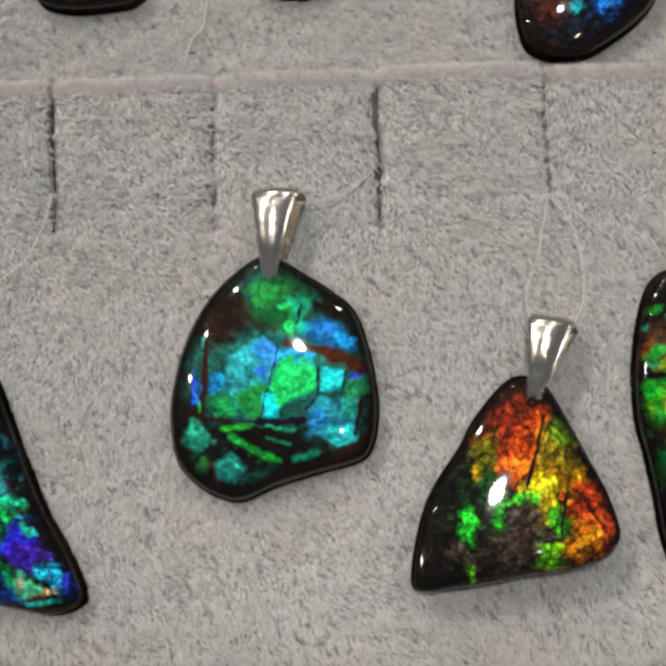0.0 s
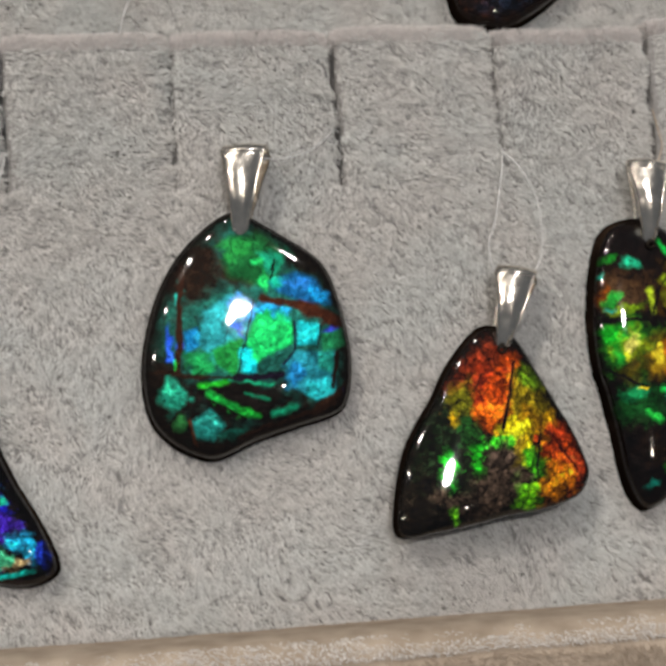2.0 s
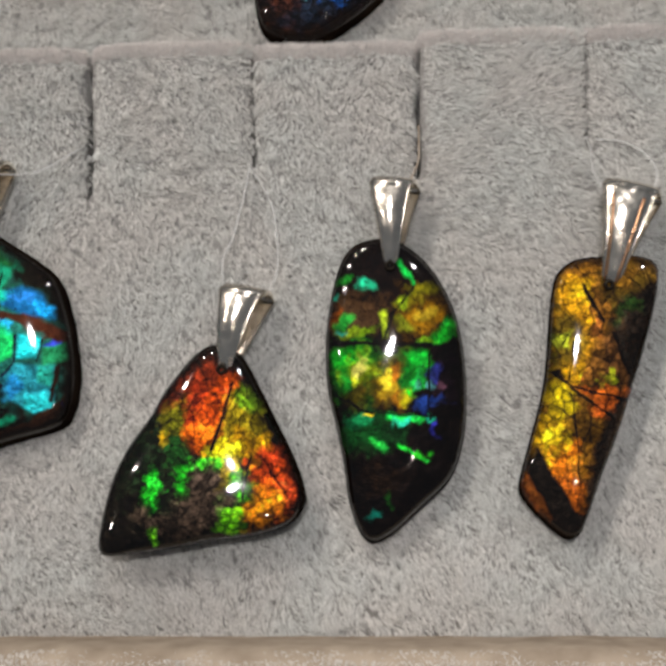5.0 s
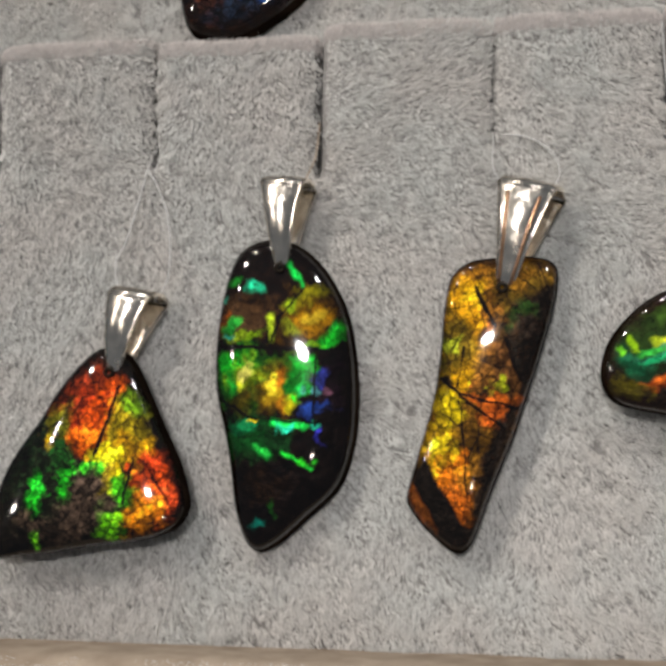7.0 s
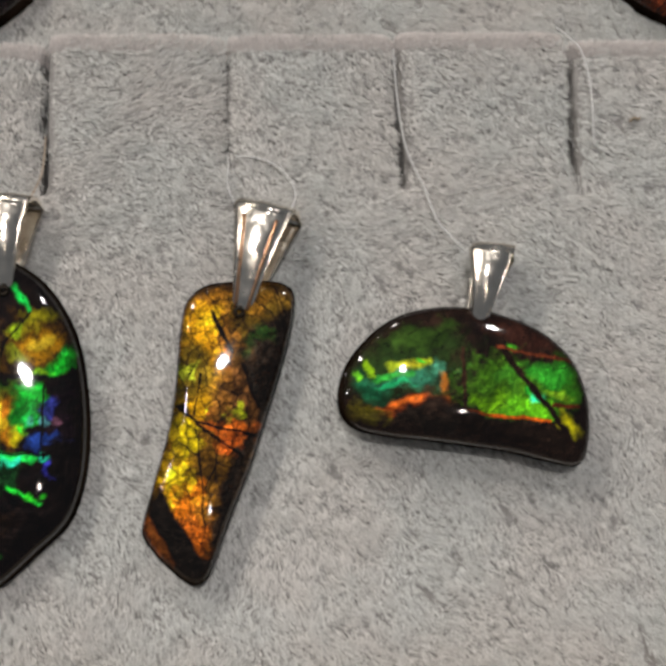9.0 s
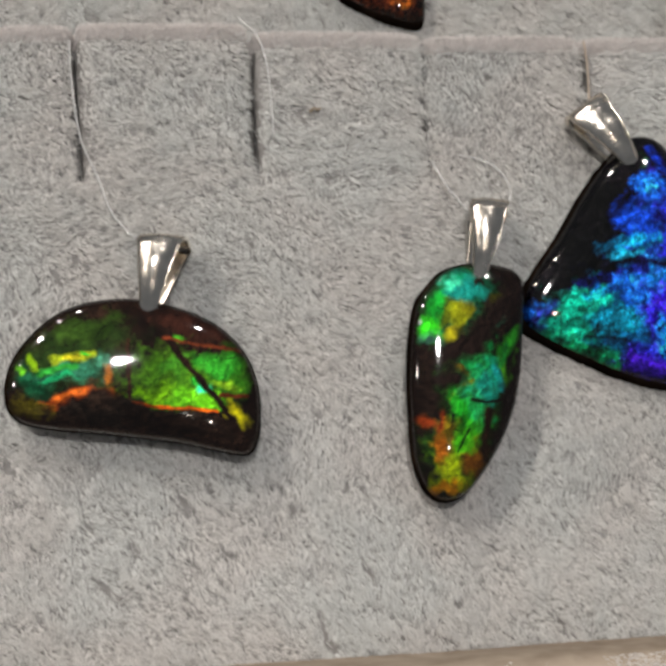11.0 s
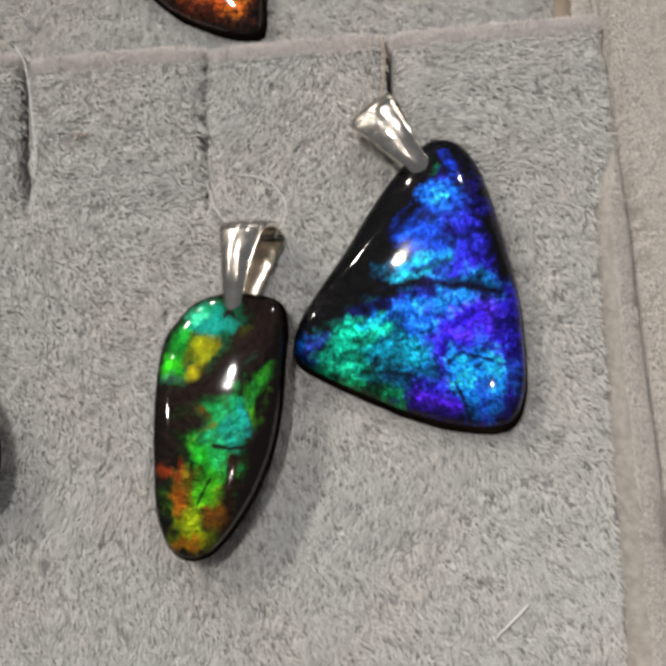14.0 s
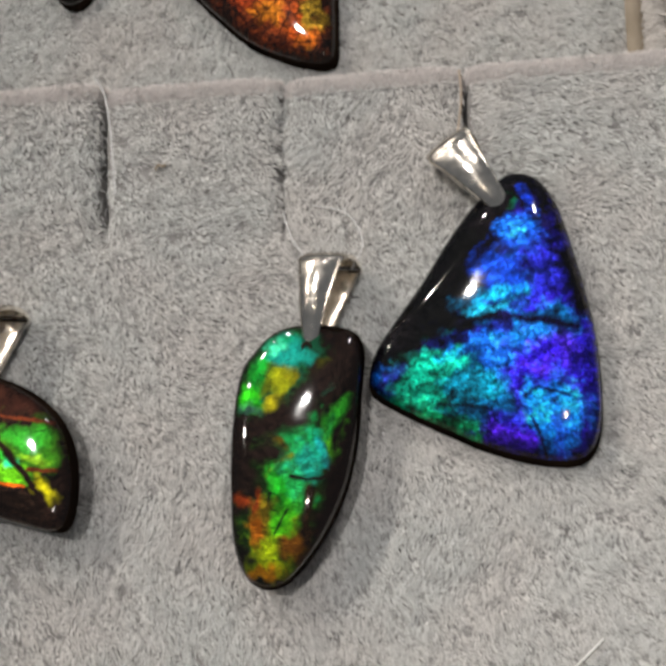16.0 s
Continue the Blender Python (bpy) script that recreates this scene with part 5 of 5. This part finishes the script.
def wall_pile():
    n = 110000
    v = np.random.uniform(-60, 60, n)
    t = np.random.uniform(0, 1, n)
    p = np.array([wall_section(h)[3:10] for h in np.linspace(-60, 60, 121)])
    row = np.clip(np.round(v + 60).astype(int), 0, 120)
    q = t * (p.shape[1] - 1)
    i = np.floor(q).astype(int)
    f = (q - i)[:, None]
    a = p[row, i] * (1 - f) + p[row, np.minimum(i + 1, p.shape[1] - 1)] * f
    base = np.stack([a[:, 0], v, a[:, 1] - 0.1], -1)
    c, s = nap(base[:, 0], v, 15)
    k = np.random.uniform(0.8, 2.2, n)
    strands(base, np.tile([-0.25, 0, 1.0], (n, 1)), np.stack([c * k, s * k, 0 * c], -1), 0.5, 0.04, WALL_PILE, tray)
    n = 9000
    v, w = np.random.uniform(12, 60, n), np.random.uniform(-20, -1, n)
    base = np.stack([wall_seam(v)[0] - 0.05, v, w], -1)
    c, s = nap(v, w, 17)
    strands(base, np.tile([-1.0, 0, 0.2], (n, 1)), np.stack([0 * c, c, s], -1), 1.1, 0.085, WALL_PILE, tray)
    n = 60000
    u = np.random.uniform(-20, 215, n)
    y = np.random.uniform(-66, -53.7, n)
    base = np.stack([u, y, np.interp(y, [-66, -58.4, -56.7, -56.2, -55.7, -54.5, -53.6], [10.5, 10.6, 10.4, 9.8, 10.3, 9.6, 8]) - 0.1], -1)
    c, s = nap(u, y, 19)
    lean = np.stack([c, s, 0 * c], -1)
    for chosen, material in ((y < -56.4, SUEDE_PILE), (y > -56.0, WALL_PILE)):
        m = int(chosen.sum())
        strands(base[chosen], np.tile([0, 0.25, 1.0], (m, 1)), lean[chosen], 0.7, 0.06, material, tray)


wall_pile()
# a flat floor board under the tiers
inv = P.inverted()
board = [inv @ Vector((x, y, z)) for z in (-0.002, 0.004) for x, y in ((-0.066, -0.11), (0.236, -0.11), (0.236, 0.14), (-0.066, 0.14))]
mesh_part("floor_board", board, [(3, 2, 1, 0), (4, 5, 6, 7), (0, 1, 5, 4), (1, 2, 6, 5), (2, 3, 7, 6), (3, 0, 4, 7)], BOARD, tray, "beige card floor", smooth=False)
LEFT = [(-68, -30.0), (-68, 4.0), (-66, 5.5), (-62, 5.5), (-60.4, 3.5), (-60.2, -30.0)]
profile_run("end_wall", "", LEFT, -95, 95, 0.0, VELVET, tray)
profile_run("card_post", "beige card edge", [(199.0, -19.0), (199.1, -15.9), (201.2, -15.9), (201.3, -19.0)], 17, 90, 0.0, BOARD, tray, 20)

counter = new("counter", bpy.data.meshes.new("counter"))
bm = bmesh.new()
bmesh.ops.create_cube(bm, size=1.0, matrix=Matrix.Translation((0.1, 0.1, -0.0225)) @ Matrix.Diagonal((0.7, 0.5, 0.04, 1)))
bmesh.ops.bevel(bm, geom=bm.edges[:], offset=0.004, segments=2, affect="EDGES")
bm.to_mesh(counter.data)
counter.data.materials.append(COUNTER)
tagged(counter, "dark grey shop counter under the tray", "counter", kind="structure")


# ---- nylon threads and small litter ----
def thread(points, label="clear nylon thread looped from a slit", radius=0.10, material=NYLON):
    ob = thing("nylon_thread", label, "thread", (0, 0, 0), "threads")
    ob["spot"] = (0.0, 0.0, 0.0)
    tube("strand", points, radius, material, ob, smooth_path=True)


thread([(30.2, 1.0, 3.2), (33.3, 1.1, 3.0), (35.8, 2.0, 2.4), (38.0, 3.6, 1.6), (39.5, 5.3, -0.5)])
thread([(57.4, -14.0, 2.6), (56.9, -10.0, 2.8), (58.0, -7.1, 2.4), (59.1, -2.6, 1.8), (59.9, 1.6, 1.0), (60.0, 3.2, -0.8)])
thread([(60.0, 3.2, -0.8), (60.0, 1.6, 1.0), (61.5, -0.6, 2.4), (63.0, -4.2, 3.0), (63.5, -8.3, 3.0), (63.2, -11.8, 2.8), (61.6, -14.4, 2.6)])
thread([(0.4, 3.5, -0.8), (0.6, 1.5, 1.4), (-0.4, -2.0, 2.0), (-2.2, -5.2, 2.2), (-5.6, -8.0, 2.4), (-8.9, -12.0, 2.6), (-9.5, -19.5, 3.6)])
thread([(78.6, -1.4, 2.4), (80.0, 1.7, 1.8), (80.2, 4.2, 0.6), (80.2, 7.0, -0.6)], "thin brown thread caught in a slit", 0.10, SUEDE)
thread([(101.8, -2.6, 2.6), (100.4, 0.3, 2.4), (100.4, 3.5, 0.8), (100.2, 5.0, -0.8)])
thread([(106.6, -3.0, 2.8), (107.7, -0.6, 2.8), (106.7, 2.1, 2.2), (104.2, 4.0, 1.0), (101.2, 4.6, 0.2)])
thread([(127.0, -7.4, 2.6), (124.6, -4.9, 2.6), (123.3, -3.0, 2.2), (122.0, 0.8, 1.8), (120.2, 5.6, 1.2), (119.4, 11.9, 0.9), (119.2, 16.8, 0.8)])
thread([(138.6, 20.2, -1.0), (140.6, 16.9, 1.2), (141.5, 12.0, 1.8), (141.8, 5.6, 1.2)])
thread([(164.0, -4.2, 2.6), (161.6, -0.8, 2.0), (160.3, 2.6, 0.4)])
thread([(167.8, -4.4, 2.6), (169.0, -1.3, 2.2), (167.2, 2.0, 1.2), (163.5, 3.2, 0.6)])
thread([(179.7, 17.0, 0.6), (179.8, 13.6, 1.0), (179.2, 9.1, 2.2), (178.4, 7.0, 3.0)], "thin brown thread running from a slit", 0.12, SUEDE)
thread([(17.2, 32.2, -14.6), (16.8, 28.6, -14.4), (15.1, 26.6, -14.6), (14.0, 23.0, -15.0)])
fibre = thing("fibre_scrap", "short white plastic fibre lying on velvet", "scrap", (189.8, -43.6, 1.1))
fibre["spot"] = (0.0, 0.0, 0.0)
PLASTIC = node_material("white_plastic")[0]
PLASTIC.node_tree.nodes["Principled BSDF"].inputs["Base Color"].default_value = (0.85, 0.85, 0.83, 1)
tube("shaft", [(-1.7, -1.6, 0.1), (0, 0, 0.3), (1.6, 1.5, 0.3)], 0.14, PLASTIC, fibre)
speck = thing("lint_speck", "tiny brown speck of lint on velvet", "lint", (146.8, 8.6, 0.7))
speck["spot"] = (0.0, 0.0, 0.0)
tube("tuft", [(-0.6, -0.2, 0.0), (-0.2, 0.2, 0.25), (0.3, 0.0, 0.3), (0.6, 0.3, 0.0)], 0.17, BOARD, speck, smooth_path=True)
